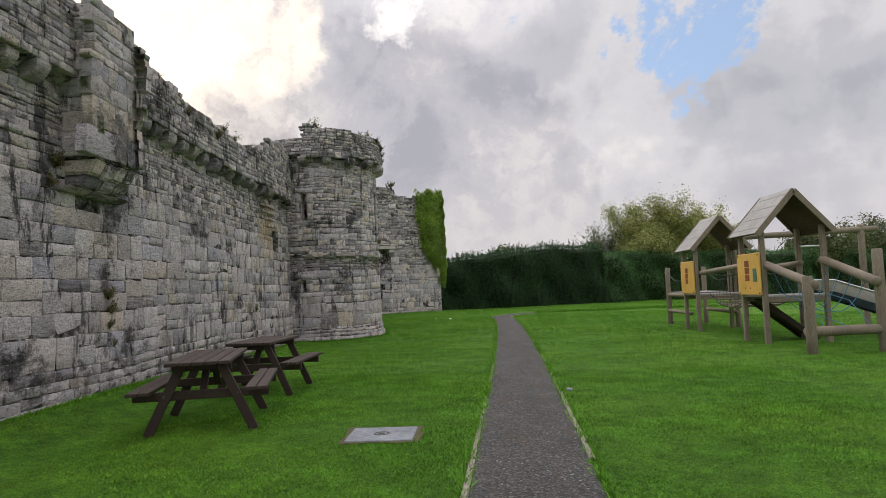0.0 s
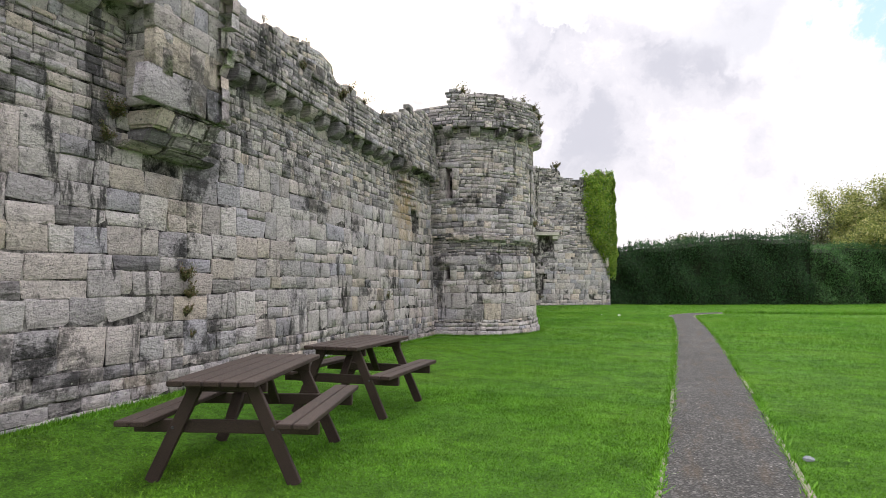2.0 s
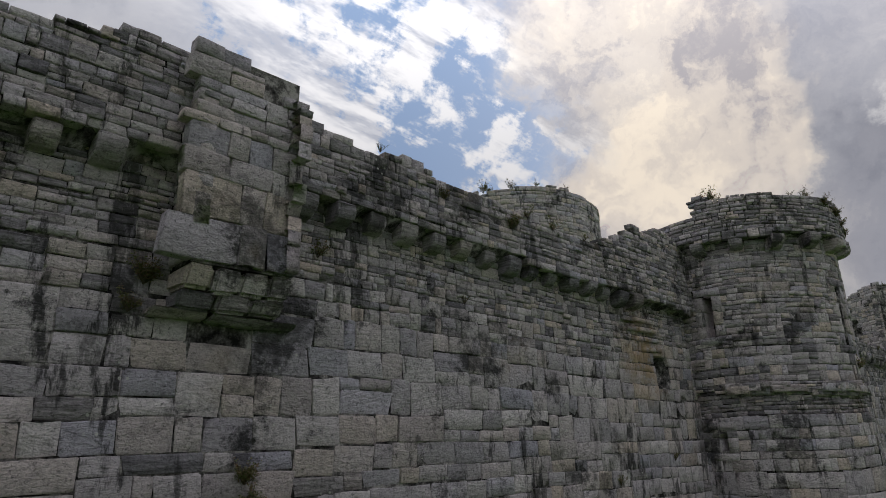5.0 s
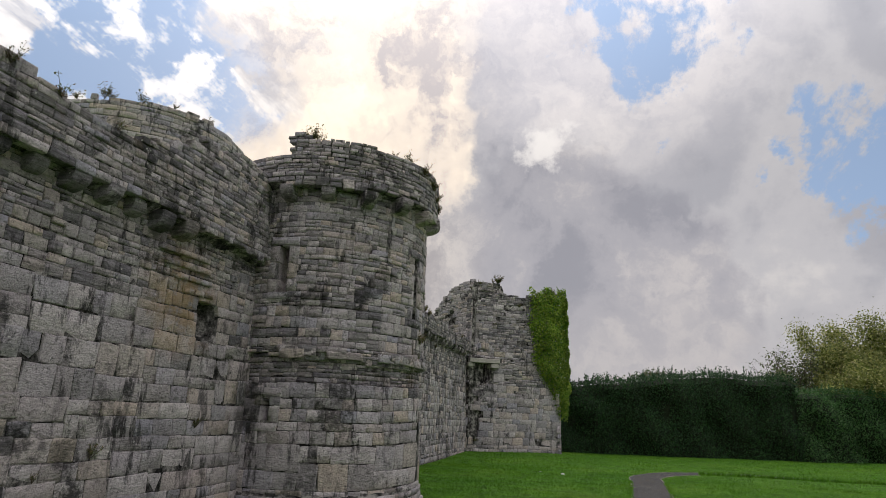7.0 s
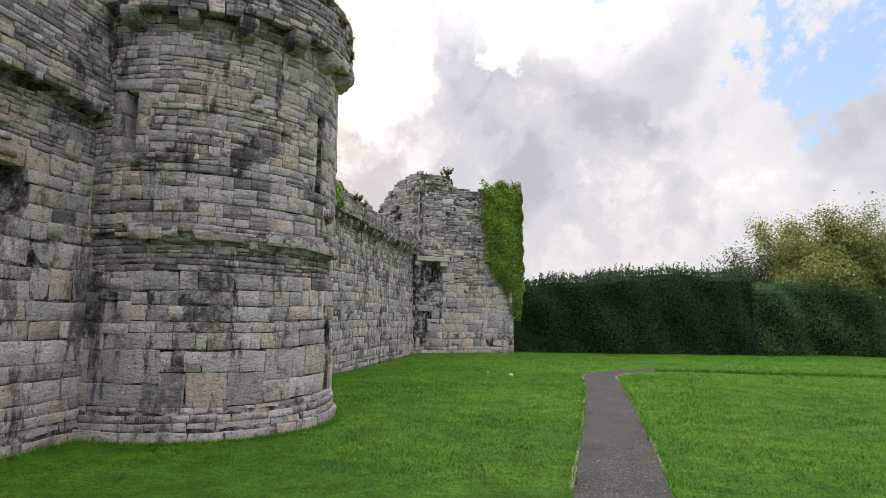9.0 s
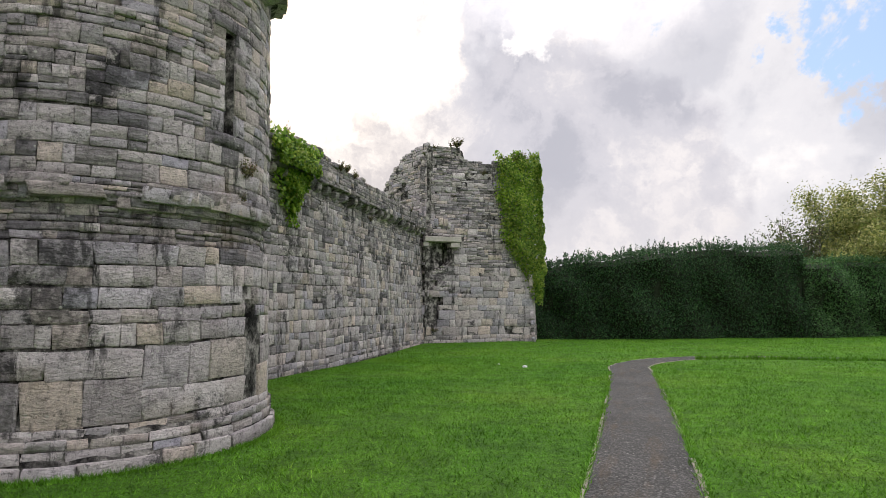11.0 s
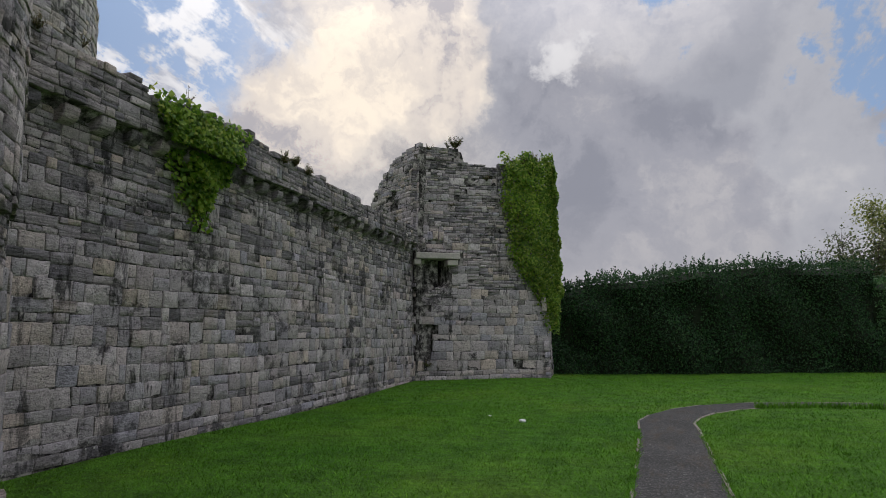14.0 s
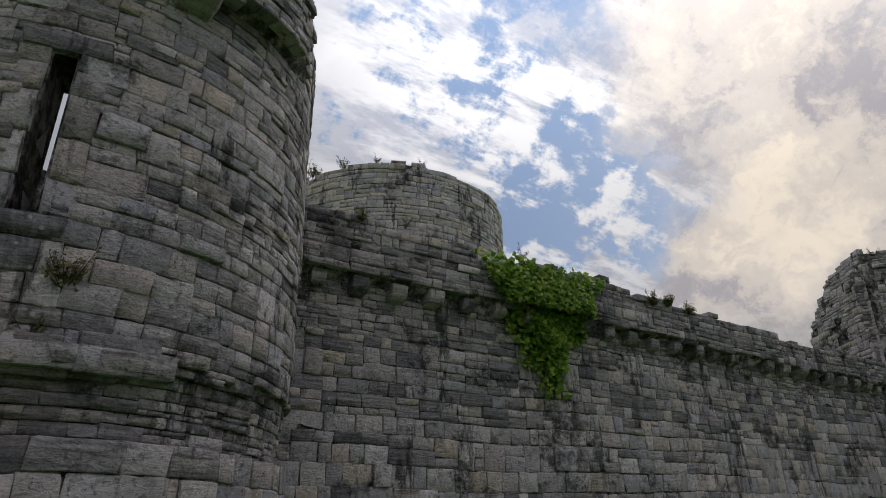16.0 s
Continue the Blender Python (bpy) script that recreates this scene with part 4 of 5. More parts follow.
lintel_part("lintel", 0.70, 3.87, 1.4, 0.19, 0.25, 0.6)
lintel_part("lintel_bracket", 0.06, 3.68, 0.22, 0.17, 0.2, 0.5)
lintel_part("lintel_bracket", 1.18, 3.67, 0.34, 0.18, 0.2, 0.5)
for q in range(7):
    ang = math.radians(20 + q * 23)
    ft.stone(0.68 - 0.46 * math.cos(ang), 4.2 + 0.34 * math.sin(ang), 0.15, 0.26, 0.06, 0.3)
c_place, c_len = straight(FC, FA, 0.02)
c_top = levels([(0, 6.1), (0.5, 6.6), (1.1, 7.2), (2.0, 7.4), (2.8, 7.45)], jag(29, 0.08))


def c_skip(u, v, w, h):
    return abs(u - 1.35) < 0.12 + w * 0.35 and abs(v - 5.85) < 0.3 + h * 0.3


turret_side = wall_core("wall_turret_side", c_place, 0.0, c_len, lambda u: c_top(u) - 0.1, 0.8, "broken splayed side wall of the stone turret", lambda u, v: 0.5 if abs(u - 1.35) < 0.14 and abs(v - 5.85) < 0.3 else 0.0)
ct = Masonry(c_place, 93)
ct.courses(0.0, c_len, 3.6, c_top, zones((9, 0.08, 0.22, 0.18, 0.5, 0.025, 0.012)), c_skip)
r_place, r_len = straight(FB, FD, 0.03)
turret_end = wall_core("wall_turret_end", r_place, 0.0, r_len, lambda u: 6.9, 0.9, "end wall of the stone turret covered by ivy")
rt = Masonry(r_place, 95)
rt.courses(0.0, 1.6, 0.0, lambda u: 7.0, zones((9, 0.12, 0.26, 0.25, 0.6, 0.02, 0.012)))

# great inner tower behind the walls
IC, IR = Vector((-21.3, 24.9, 0)), 4.6


def inner_place(u, v, d=0.0):
    a = u / IR
    nrm = Vector((math.cos(a), math.sin(a), 0))
    return IC + nrm * (IR + d) + Vector((0, 0, v)), Vector((-nrm.y, nrm.x, 0)), nrm


inner_top = levels([(-16, 12.6), (-6, 12.7), (-2, 12.95), (1, 12.9), (4, 12.6), (16, 12.4)], jag(37, 0.07, 0.3))
inner = wall_core("inner_tower", inner_place, -math.pi * IR, math.pi * IR - 0.001, lambda u: inner_top(u) - 0.1, 1.2, "massive round grey stone castle tower with a broken top", None, 0.6, 0.06)
it = Masonry(inner_place, 97)
it.courses(math.radians(-110) * IR, math.radians(75) * IR, 4.8, inner_top, zones((9.5, 0.25, 0.4, 0.35, 0.8, 0.02, 0.02), (99, 0.16, 0.3, 0.3, 0.7, 0.025, 0.02)))


# ---------------------------------------------------------------- hedges, shrubs, ivy, wall plants
RNG = np.random.default_rng(5)


def make_hedge(name, x0, x1, height, label, shoots, leaf):
    """A clipped hedge along the far side of the lawn: a body coloured as inner shade under many leaves."""
    root = thing(name, pose(0, 0, 0), label, "hedge")
    d = Vector((1, 0.45, 0)).normalized()
    nrm = Vector((d.y, -d.x, 0))
    ln = (x1 - x0) / d.x

    def pt(s, v, out):
        x = x0 + s * d.x
        return np.array([x, 37.6 + 0.45 * x, 0.0]) + np.array(nrm) * out + np.array([0, 0, v])

    def lump(s, v):
        return 0.2 * math.sin(s * 1.1 + x0) + 0.16 * math.sin(s * 2.7 + v * 1.9) + 0.12 * math.sin(v * 3.3 + s)
    # solid body behind the leaves, its dark colour stands in for shade between them
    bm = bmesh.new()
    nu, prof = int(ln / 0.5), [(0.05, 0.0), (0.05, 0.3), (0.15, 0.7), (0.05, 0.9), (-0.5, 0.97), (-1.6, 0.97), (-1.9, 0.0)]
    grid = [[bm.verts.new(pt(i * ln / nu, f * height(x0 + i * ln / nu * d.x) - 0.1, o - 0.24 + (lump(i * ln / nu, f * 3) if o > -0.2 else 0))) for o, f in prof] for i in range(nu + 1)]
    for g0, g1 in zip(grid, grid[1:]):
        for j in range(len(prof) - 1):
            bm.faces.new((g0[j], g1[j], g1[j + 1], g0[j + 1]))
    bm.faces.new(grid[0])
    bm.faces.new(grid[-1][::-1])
    part("shade_body", bm, SHADE_CORE, root)
    k = int(ln * 2400)
    s = RNG.uniform(0, ln, k)
    f = RNG.uniform(0.0, 1.18, k)
    pts, nr = np.zeros((k, 3)), np.zeros((k, 3))
    for i in range(k):
        h = height(x0 + s[i] * d.x)
        if f[i] < 0.97:
            v = f[i] * h
            pts[i] = pt(s[i], v, lump(s[i], f[i] * 3) + 0.1 - 0.16 * max(0, f[i] - 0.85) * 5 + RNG.normal(0, 0.06))
            nr[i] = (nrm.x, nrm.y, 0.35)
        else:
            pts[i] = pt(s[i], h * 0.985 + RNG.normal(0, 0.06), RNG.uniform(-1.8, 0.05))
            nr[i] = (0, 0, 1)
    leaves("leaves", pts, nr, 0.055, leaf, root, RNG, 1.1, 1.5)
    # upright young shoots that break the top line
    k = int(ln * shoots)
    base = np.array([pt(q, height(x0 + q * d.x) * RNG.uniform(0.86, 1.0), RNG.uniform(-1.4, 0.15)) for q in RNG.uniform(0, ln, k)])
    m = 12
    up = np.tile(np.arange(m) / m, k)
    pb = np.repeat(base, m, 0) + np.stack([RNG.normal(0, 0.028, k * m), RNG.normal(0, 0.028, k * m), up * np.repeat(RNG.uniform(0.15, 0.5, k), m)], 1)
    leaves("shoot_growth", pb, np.tile([0.3, -0.8, 0.5], (k * m, 1)), 0.055, leaf, root, RNG, 1.0, 1.8)
    return root


make_hedge("conifer_hedge", -4.2, 7.0, lambda x: 3.25 + 0.85 * min(1, max(0, (x + 3.5) / 6)) + 0.06 * math.sin(x * 2.1), "tall dense dark green clipped hedge beside the turret", 26, HEDGE_LEAF)
make_hedge("laurel_hedge", 6.9, 66.0, lambda x: 3.5 + 0.1 * math.sin(x * 0.8), "long dark green hedge with small leaves behind the lawn", 9, LAUREL_LEAF)


def branch(bm, a, b, r0, r1, sides=6):
    d = (b - a)
    q = d.to_track_quat("Z", "Y").to_matrix()
    l0 = [bm.verts.new(a + q @ Vector((r0 * math.cos(6.283 * i / sides), r0 * math.sin(6.283 * i / sides), 0))) for i in range(sides)]
    l1 = [bm.verts.new(b + q @ Vector((r1 * math.cos(6.283 * i / sides), r1 * math.sin(6.283 * i / sides), 0))) for i in range(sides)]
    for i in range(sides):
        bm.faces.new((l0[i], l0[(i + 1) % sides], l1[(i + 1) % sides], l1[i]))


def make_shrub(name, x, y, height, spread, leaf, count, label, seed, size=0.12):
    """Several stems that fork outwards, with leaves set along the twigs."""
    root = thing(name, pose(x, y, 0), label, "shrub")
    rng = random.Random(seed)
    limbs = bmesh.new()
    stem = bmesh.new()
    ends = []
    for q in range(9):
        a = q * 0.7 + rng.uniform(-0.3, 0.3)
        out = rng.uniform(0.25, 1.0) * spread
        base = Vector((rng.uniform(-0.25, 0.25), rng.uniform(-0.25, 0.25), -0.1))
        mid = Vector((math.cos(a) * out * 0.4, math.sin(a) * out * 0.4, height * rng.uniform(0.3, 0.42)))
        branch(stem, base, mid, 0.09, 0.06)
        for w in range(6):
            b = a + rng.uniform(-0.9, 0.9)
            o2 = out * rng.uniform(0.6, 1.25)
            lift = height * rng.uniform(0.55, 1.0) * (1 - 0.35 * (o2 / (spread * 1.25)) ** 2)
            e = Vector((math.cos(b) * o2, math.sin(b) * o2, lift))
            branch(limbs, mid, e, 0.045, 0.012, 5)
            ends.append((mid, e))
            for t in range(6):
                s = mid.lerp(e, rng.uniform(0.35, 1.0))
                g = s + Vector((rng.uniform(-1, 1), rng.uniform(-1, 1), rng.uniform(-0.2, 1.1))) * height * 0.13
                branch(limbs, s, g, 0.014, 0.005, 3)
                ends.append((s, g))
    tagged(part("stem_growth", stem, BARK, root), kind="stuff")
    tagged(part("twig_growth", limbs, BARK, root), kind="stuff")
    nr = np.random.default_rng(seed)
    pick = nr.integers(0, len(ends), count)
    t = nr.uniform(0.25, 1.08, count)
    pts = np.array([ends[i][0].lerp(ends[i][1], float(tt)) for i, tt in zip(pick, t)]) + nr.normal(0, height * 0.04, (count, 3))
    out = pts.copy()
    out[:, 2] -= height * 0.4
    out /= np.linalg.norm(out, axis=1)[:, None] + 1e-6
    leaves("crown", pts, out, size, leaf, root, nr, 1.0, 1.5)
    return root


make_shrub("golden_shrub", 12.2, 47.0, 7.9, 4.0, SHRUB_LEAF, 100000, "large loose yellow-green shrub rising behind the hedge", 3, 0.09)
make_shrub("golden_shrub", 15.8, 48.5, 7.4, 3.4, SHRUB_LEAF, 70000, "large loose yellow-green shrub rising behind the hedge", 8, 0.09)
make_shrub("thin_shrub", 8.0, 46.0, 6.1, 2.2, FAR_LEAF, 8000, "thin grey-green leafed shrub beside the larger one", 4, 0.1)
make_shrub("dark_shrub", 25.5, 51.0, 5.6, 3.2, FAR_LEAF, 20000, "dark rounded bush behind the playground hedge", 5)
make_shrub("dark_shrub", 31.5, 54.0, 6.3, 3.6, FAR_LEAF, 22000, "dark rounded bush behind the playground hedge", 6)
make_shrub("far_tree", -0.6, 60.0, 5.6, 2.6, FAR_LEAF, 14000, "small round tree far beyond the hedge", 7, 0.14)
make_shrub("far_tree", 6.0, 75.0, 5.8, 5.0, FAR_LEAF, 14000, "small round tree far beyond the hedge", 12, 0.18)


def ivy(name, place, inside, u0, u1, v0, v1, count, size, label, seed, bulge=0.10):
    root = thing(name, pose(0, 0, 0), label, "ivy")
    nr = np.random.default_rng(seed)
    rng = random.Random(seed)
    pts, nrm = [], []
    while len(pts) < count:
        u, v = nr.uniform(u0, u1), nr.uniform(v0, v1)
        e = inside(u, v) + nr.uniform(-0.14, 0.08)
        if e <= 0 or nr.uniform() > 0.25 + min(1.0, e * 2.5):
            continue
        p, t, n = place(u, v, 0.05 + bulge * min(1.0, e * 2) * (0.8 + 0.25 * math.sin(u * 5 + v * 3) * math.sin(v * 4 - u)) + nr.uniform(0, 0.05))
        pts.append(p)
        nrm.append(n + Vector((0, 0, 0.45)))
    leaves("leaves", np.array([tuple(p) for p in pts]), np.array([tuple(p) for p in nrm]), size, IVY_LEAF, root, nr, 1.0, 1.1)
    bm = bmesh.new()
    for _ in range(26):
        u = rng.uniform(u0 + 0.3 * (u1 - u0), u0 + 0.7 * (u1 - u0))
        v = v0
        p = place(u, v, 0.03)[0]
        while v < v1:
            u += rng.uniform(-0.12, 0.12)
            v += rng.uniform(0.12, 0.3)
            if inside(u, v) <= 0.05:
                continue
            q = place(u, v, 0.03)[0]
            if (q - p).length < 0.6:
                branch(bm, p, q, 0.01, 0.008, 4)
            p = q
    tagged(part("stem_growth", bm, BARK, root), kind="stuff")
    return root


def ivy2_in(u, v):
    f = (v - 3.38) / (5.0 - 3.38)
    c, half = 5.42 - 0.15 * f + 0.07 * math.sin(v * 5), 0.14 + 1.05 * max(0, f) ** 0.9
    return min(half - abs(u - c) + 0.1 * math.sin(u * 9 + v * 4), f + 0.12, 0.93 - f)


ivy("ivy", w2_place, ivy2_in, 3.6, 6.9, 3.1, 5.25, 5200, 0.08, "bright green ivy hanging in a tongue over the wall top", 61, 0.3)


def ivy3_in(u, v):
    left = 3.0 - 0.25 * max(0, v - 4.5) * 0.3 + 0.08 * math.sin(v * 3)
    if v < 4.2:
        left += (4.2 - v) * 0.55
    return min(u - left, v - 1.5, 7.38 - 0.25 * max(0.0, 3.5 - u) - v + 0.12 * math.sin(u * 7))


ivy("ivy", f_place, ivy3_in, 2.5, 4.72, 1.4, 7.6, 10000, 0.078, "thick green ivy covering the corner of the turret", 62, 0.2)
ivy("ivy", r_place, lambda u, v: min(1.4 + 0.3 * math.sin(v * 2.2) - u, v - 2.2, 7.45 - v), -0.1, 1.8, 2.1, 7.6, 7500, 0.078, "thick green ivy covering the corner of the turret", 63, 0.45)


def tuft(place, u, v, d, size, seed, name="wall_plant", label="small wild plant growing out of the wall joints", dense=60):
    """Thin stems with small leaves in a joint of the wall."""
    size *= 0.72
    p, t, n = place(u, v, d)
    root = thing(name, Matrix.Translation(p), label, "plant")
    rng, nr = random.Random(seed), np.random.default_rng(seed)
    bm = bmesh.new()
    pts = []
    for _ in range(max(6, dense // 5)):
        e = (n * rng.uniform(0.0, 0.7) + t * rng.uniform(-0.8, 0.8) + Vector((0, 0, rng.uniform(0.4, 1.2)))) * size * rng.uniform(0.5, 1.0)
        branch(bm, Vector((0, 0, -0.02)), e, 0.004, 0.002, 3)
        for k in range(dense // 5 + 4):
            pts.append(e * rng.uniform(0.35, 1.05))
    tagged(part("stem_growth", bm, BARK, root), kind="stuff")
    pts = np.array([tuple(p) for p in pts]) + nr.normal(0, size * 0.07, (len(pts), 3))
    leaves("leaves", pts, np.tile([0.4, -0.3, 0.8], (len(pts), 1)), size * 0.075, DRY_PLANT, root, nr, 1.0, 1.6)


for k, (a, dv, s, dn) in enumerate(((-75, 0.02, 0.42, 110), (-70, 0.0, 0.3, 70), (-84, 0.0, 0.22, 40), (-20, -0.02, 0.32, 90), (-10, -0.15, 0.34, 100), (0, -0.3, 0.36, 110), (8, -0.45, 0.34, 90), (15, -0.6, 0.3, 80), (-30, 0, 0.2, 50), (-52, -3.9, 0.12, 30), (5, -3.2, 0.3, 90), (2, -3.5, 0.2, 60))):
    tuft(tower_place, math.radians(a) * TR, 6.0 + dv, -0.02 if dv < -0.05 else -0.15, s, 200 + k, dense=dn)
for k, (u, v, s, dn) in enumerate(((3.9, 1.2, 0.18, 60), (6.9, 1.35, 0.26, 140), (6.95, 1.15, 0.24, 140), (6.9, 0.95, 0.2, 100), (7.0, 0.7, 0.16, 60), (7.6, 3.55, 0.28, 80), (5.9, 3.0, 0.3, 120), (5.8, 2.75, 0.24, 90), (4.5, 4.15, 0.3, 90), (3.8, 3.2, 0.2, 70), (3.0, 2.6, 0.26, 90), (2.5, 2.9, 0.3, 90),
                                   (9.3, 4.6, 0.24, 80), (10.6, 4.5, 0.3, 120), (11.0, 4.75, 0.3, 50), (11.6, 4.7, 0.35, 40), (12.4, 4.7, 0.22, 50), (8.3, 4.95, 0.2, 40), (14.7, 1.3, 0.18, 70), (12.2, 0.8, 0.14, 40), (9.8, 3.35, 0.16, 40), (12.9, 1.0, 0.2, 60))):
    tuft(w1_place, u, v, 0.0, s, 300 + k, dense=dn)
for k, (u, v, s, dn) in enumerate(((3.0, 5.0, 0.22, 60), (7.6, 4.75, 0.3, 130), (8.0, 4.8, 0.3, 130), (8.5, 4.75, 0.28, 110), (10.2, 3.85, 0.24, 70), (4.9, 4.95, 0.3, 40), (13.5, 4.6, 0.25, 70), (2.4, 4.95, 0.25, 90), (1.5, 5.0, 0.22, 80))):
    tuft(w2_place, u, v, 0.02, s, 400 + k, dense=dn)
for k, (u, v, s, dn) in enumerate(((1.35, 7.4, 0.5, 160), (1.1, 7.4, 0.3, 80), (0.5, 7.3, 0.3, 60), (0.1, 7.0, 0.3, 60), (3.3, 6.95, 0.4, 90), (3.7, 7.0, 0.5, 120), (4.1, 7.05, 0.5, 120), (2.4, 6.4, 0.3, 90), (1.2, 5.5, 0.22, 60), (0.4, 0.5, 0.3, 90))):
    tuft(f_place, u, v, 0.0, s, 500 + k, dense=dn)
for k, (a, s) in enumerate(((-62, 0.6), (-58, 0.4), (-45, 0.5), (-30, 0.3), (-10, 0.3), (-75, 0.4))):
    tuft(inner_place, math.radians(a) * IR, inner_top(math.radians(a) * IR), -0.1, s * 1.3, 600 + k, dense=80)


# ---------------------------------------------------------------- things on the lawn
def make_table():
    """A picnic table with fixed benches: long side along y, base at the origin."""
    root = thing("picnic_table", pose(0, 0, 0), "dark brown stained wooden picnic table with two fixed benches on grass", "picnic table", "picnic tables by the wall")
    L = 1.75
    top = new("tabletop")
    under(top, root)
    for i in range(5):
        part("board", slab(0.133, L, 0.042, 0.007, pose(-0.30 + i * 0.15, 0, 0.735)), TABLE_WOOD, top)
    for sx in (-1, 1):
        bench = new("bench")
        under(bench, root)
        for i in range(2):
            part("board", slab(0.125, L, 0.042, 0.007, pose(sx * (0.60 + i * 0.135), 0, 0.435)), TABLE_WOOD, bench)
    for sy in (-1, 1):
        y = sy * 0.60
        for sx in (-1, 1):
            part("leg", span((sx * 0.22, y + sy * 0.024, 0.72), (sx * 0.62, y + sy * 0.024, -0.06), 0.045, 0.11, 0.006), TABLE_WOOD, root)
        part("bench_bearer", span((-0.80, y - sy * 0.024, 0.365), (0.80, y - sy * 0.024, 0.365), 0.045, 0.10, 0.006), TABLE_WOOD, root)
        part("top_bearer", span((-0.35, y - sy * 0.024, 0.672), (0.35, y - sy * 0.024, 0.672), 0.045, 0.08, 0.006), TABLE_WOOD, root)
        part("brace", span((0, y - sy * 0.05, 0.34), (0, y - sy * 0.36, 0.69), 0.09, 0.04, 0.005), TABLE_WOOD, root)
        for sx in (-1, 1):
            bm = bmesh.new()
            bmesh.ops.create_cone(bm, cap_ends=True, segments=8, radius1=0.014, radius2=0.011, depth=0.02, matrix=pose(sx * 0.43, y + sy * 0.05, 0.365, 90))
            part("bolt", bm, IRON, root)
    return root


table = make_table()
table.matrix_basis = pose(-2.745, 2.616, 0.045, 0, 0, 17.3) @ Matrix.Diagonal((0.80, 0.87, 0.868, 1))
second = copy_thing(table, pose(-2.956, 4.625, 0.055, 0, 0, 3.1))
second.matrix_basis = pose(-2.956, 4.625, 0.055, 0, 0, 3.1) @ Matrix.Diagonal((0.79, 0.77, 0.866, 1))


def make_cover():
    root = thing("manhole_cover", pose(-0.745, 1.855, 0.0, 0, 0, 3), "square pale grey inspection cover set in the grass", "manhole cover")
    part("plate", slab(0.60, 0.52, 0.05, 0.006, pose(0, 0, -0.006)), CONCRETE, root)
    bm = bmesh.new()
    n = 28
    rings = [[bm.verts.new((r * math.cos(6.2832 * i / n), 0.85 * r * math.sin(6.2832 * i / n), z)) for i in range(n)] for r, z in ((0.078, 0.018), (0.074, 0.024), (0.060, 0.024), (0.056, 0.018))]
    for a, b in zip(rings, rings[1:]):
        for i in range(n):
            bm.faces.new((a[i], a[(i + 1) % n], b[(i + 1) % n], b[i]))
    part("lifting_ring", bm, IRON, root, "dark round lifting ring")
    bm = bmesh.new()
    bmesh.ops.create_cone(bm, cap_ends=True, segments=16, radius1=0.03, radius2=0.026, depth=0.008, matrix=pose(0, 0, 0.021))
    part("keyhole_plug", bm, IRON, root)
    rng = random.Random(2)
    bm = bmesh.new()
    ring = []
    for q in range(40):
        a = 6.2832 * q / 40
        e = max(abs(math.cos(a)) / 0.345, abs(math.sin(a)) / 0.305)
        r = 1 / e * (1 + 0.1 * rng.uniform(-0.6, 1))
        ring.append(bm.verts.new((r * math.cos(a), r * math.sin(a), 0.009)))
    bm.faces.new(ring)
    part("bare_rim", bm, SOIL, root, "strip of bare soil")


make_cover()


def pebble(name, x, y, r, mat, label, seed):
    bm = bmesh.new()
    bmesh.ops.create_icosphere(bm, subdivisions=2, radius=r)
    rng = random.Random(seed)
    for v in bm.verts:
        v.co *= 1 + rng.uniform(-0.18, 0.18)
        v.co.z *= 0.5
    me = bpy.data.meshes.new(name)
    bm.to_mesh(me)
    bm.free()
    me.materials.append(mat)
    ob = new(name, me)
    ob.location = (x, y, float(ground_z(x, y)) + r * 0.4)
    tagged(ob, label, "stone" if mat is not WHITE_BIT else "litter")


pebble("stone_in_grass", 1.13, 4.1, 0.04, CONCRETE, "small pale stone in the grass beside the path", 1)
pebble("scrap_of_litter", -2.27, 24.1, 0.06, WHITE_BIT, "small white scrap of paper on the lawn", 2)
pebble("scrap_of_litter", -3.0, 24.6, 0.03, WHITE_BIT, "small white scrap of paper on the lawn", 3)


# ---------------------------------------------------------------- playground frame
def post(parent, x, y, h, r=0.065, seed=0, name="post"):
    return part(name, pole((x, y, -0.05), (x, y, h), r, r * 0.97, 14, 4, 0.004, seed), GREY_WOOD, parent, "", True)


def square_post(parent, x, y, h, seed=0):
    return part("post", slab(0.095, 0.095, h + 0.05, 0.012, pose(x, y, h / 2 - 0.025, 0, 0, seed % 5 - 2)), GREY_WOOD, parent)


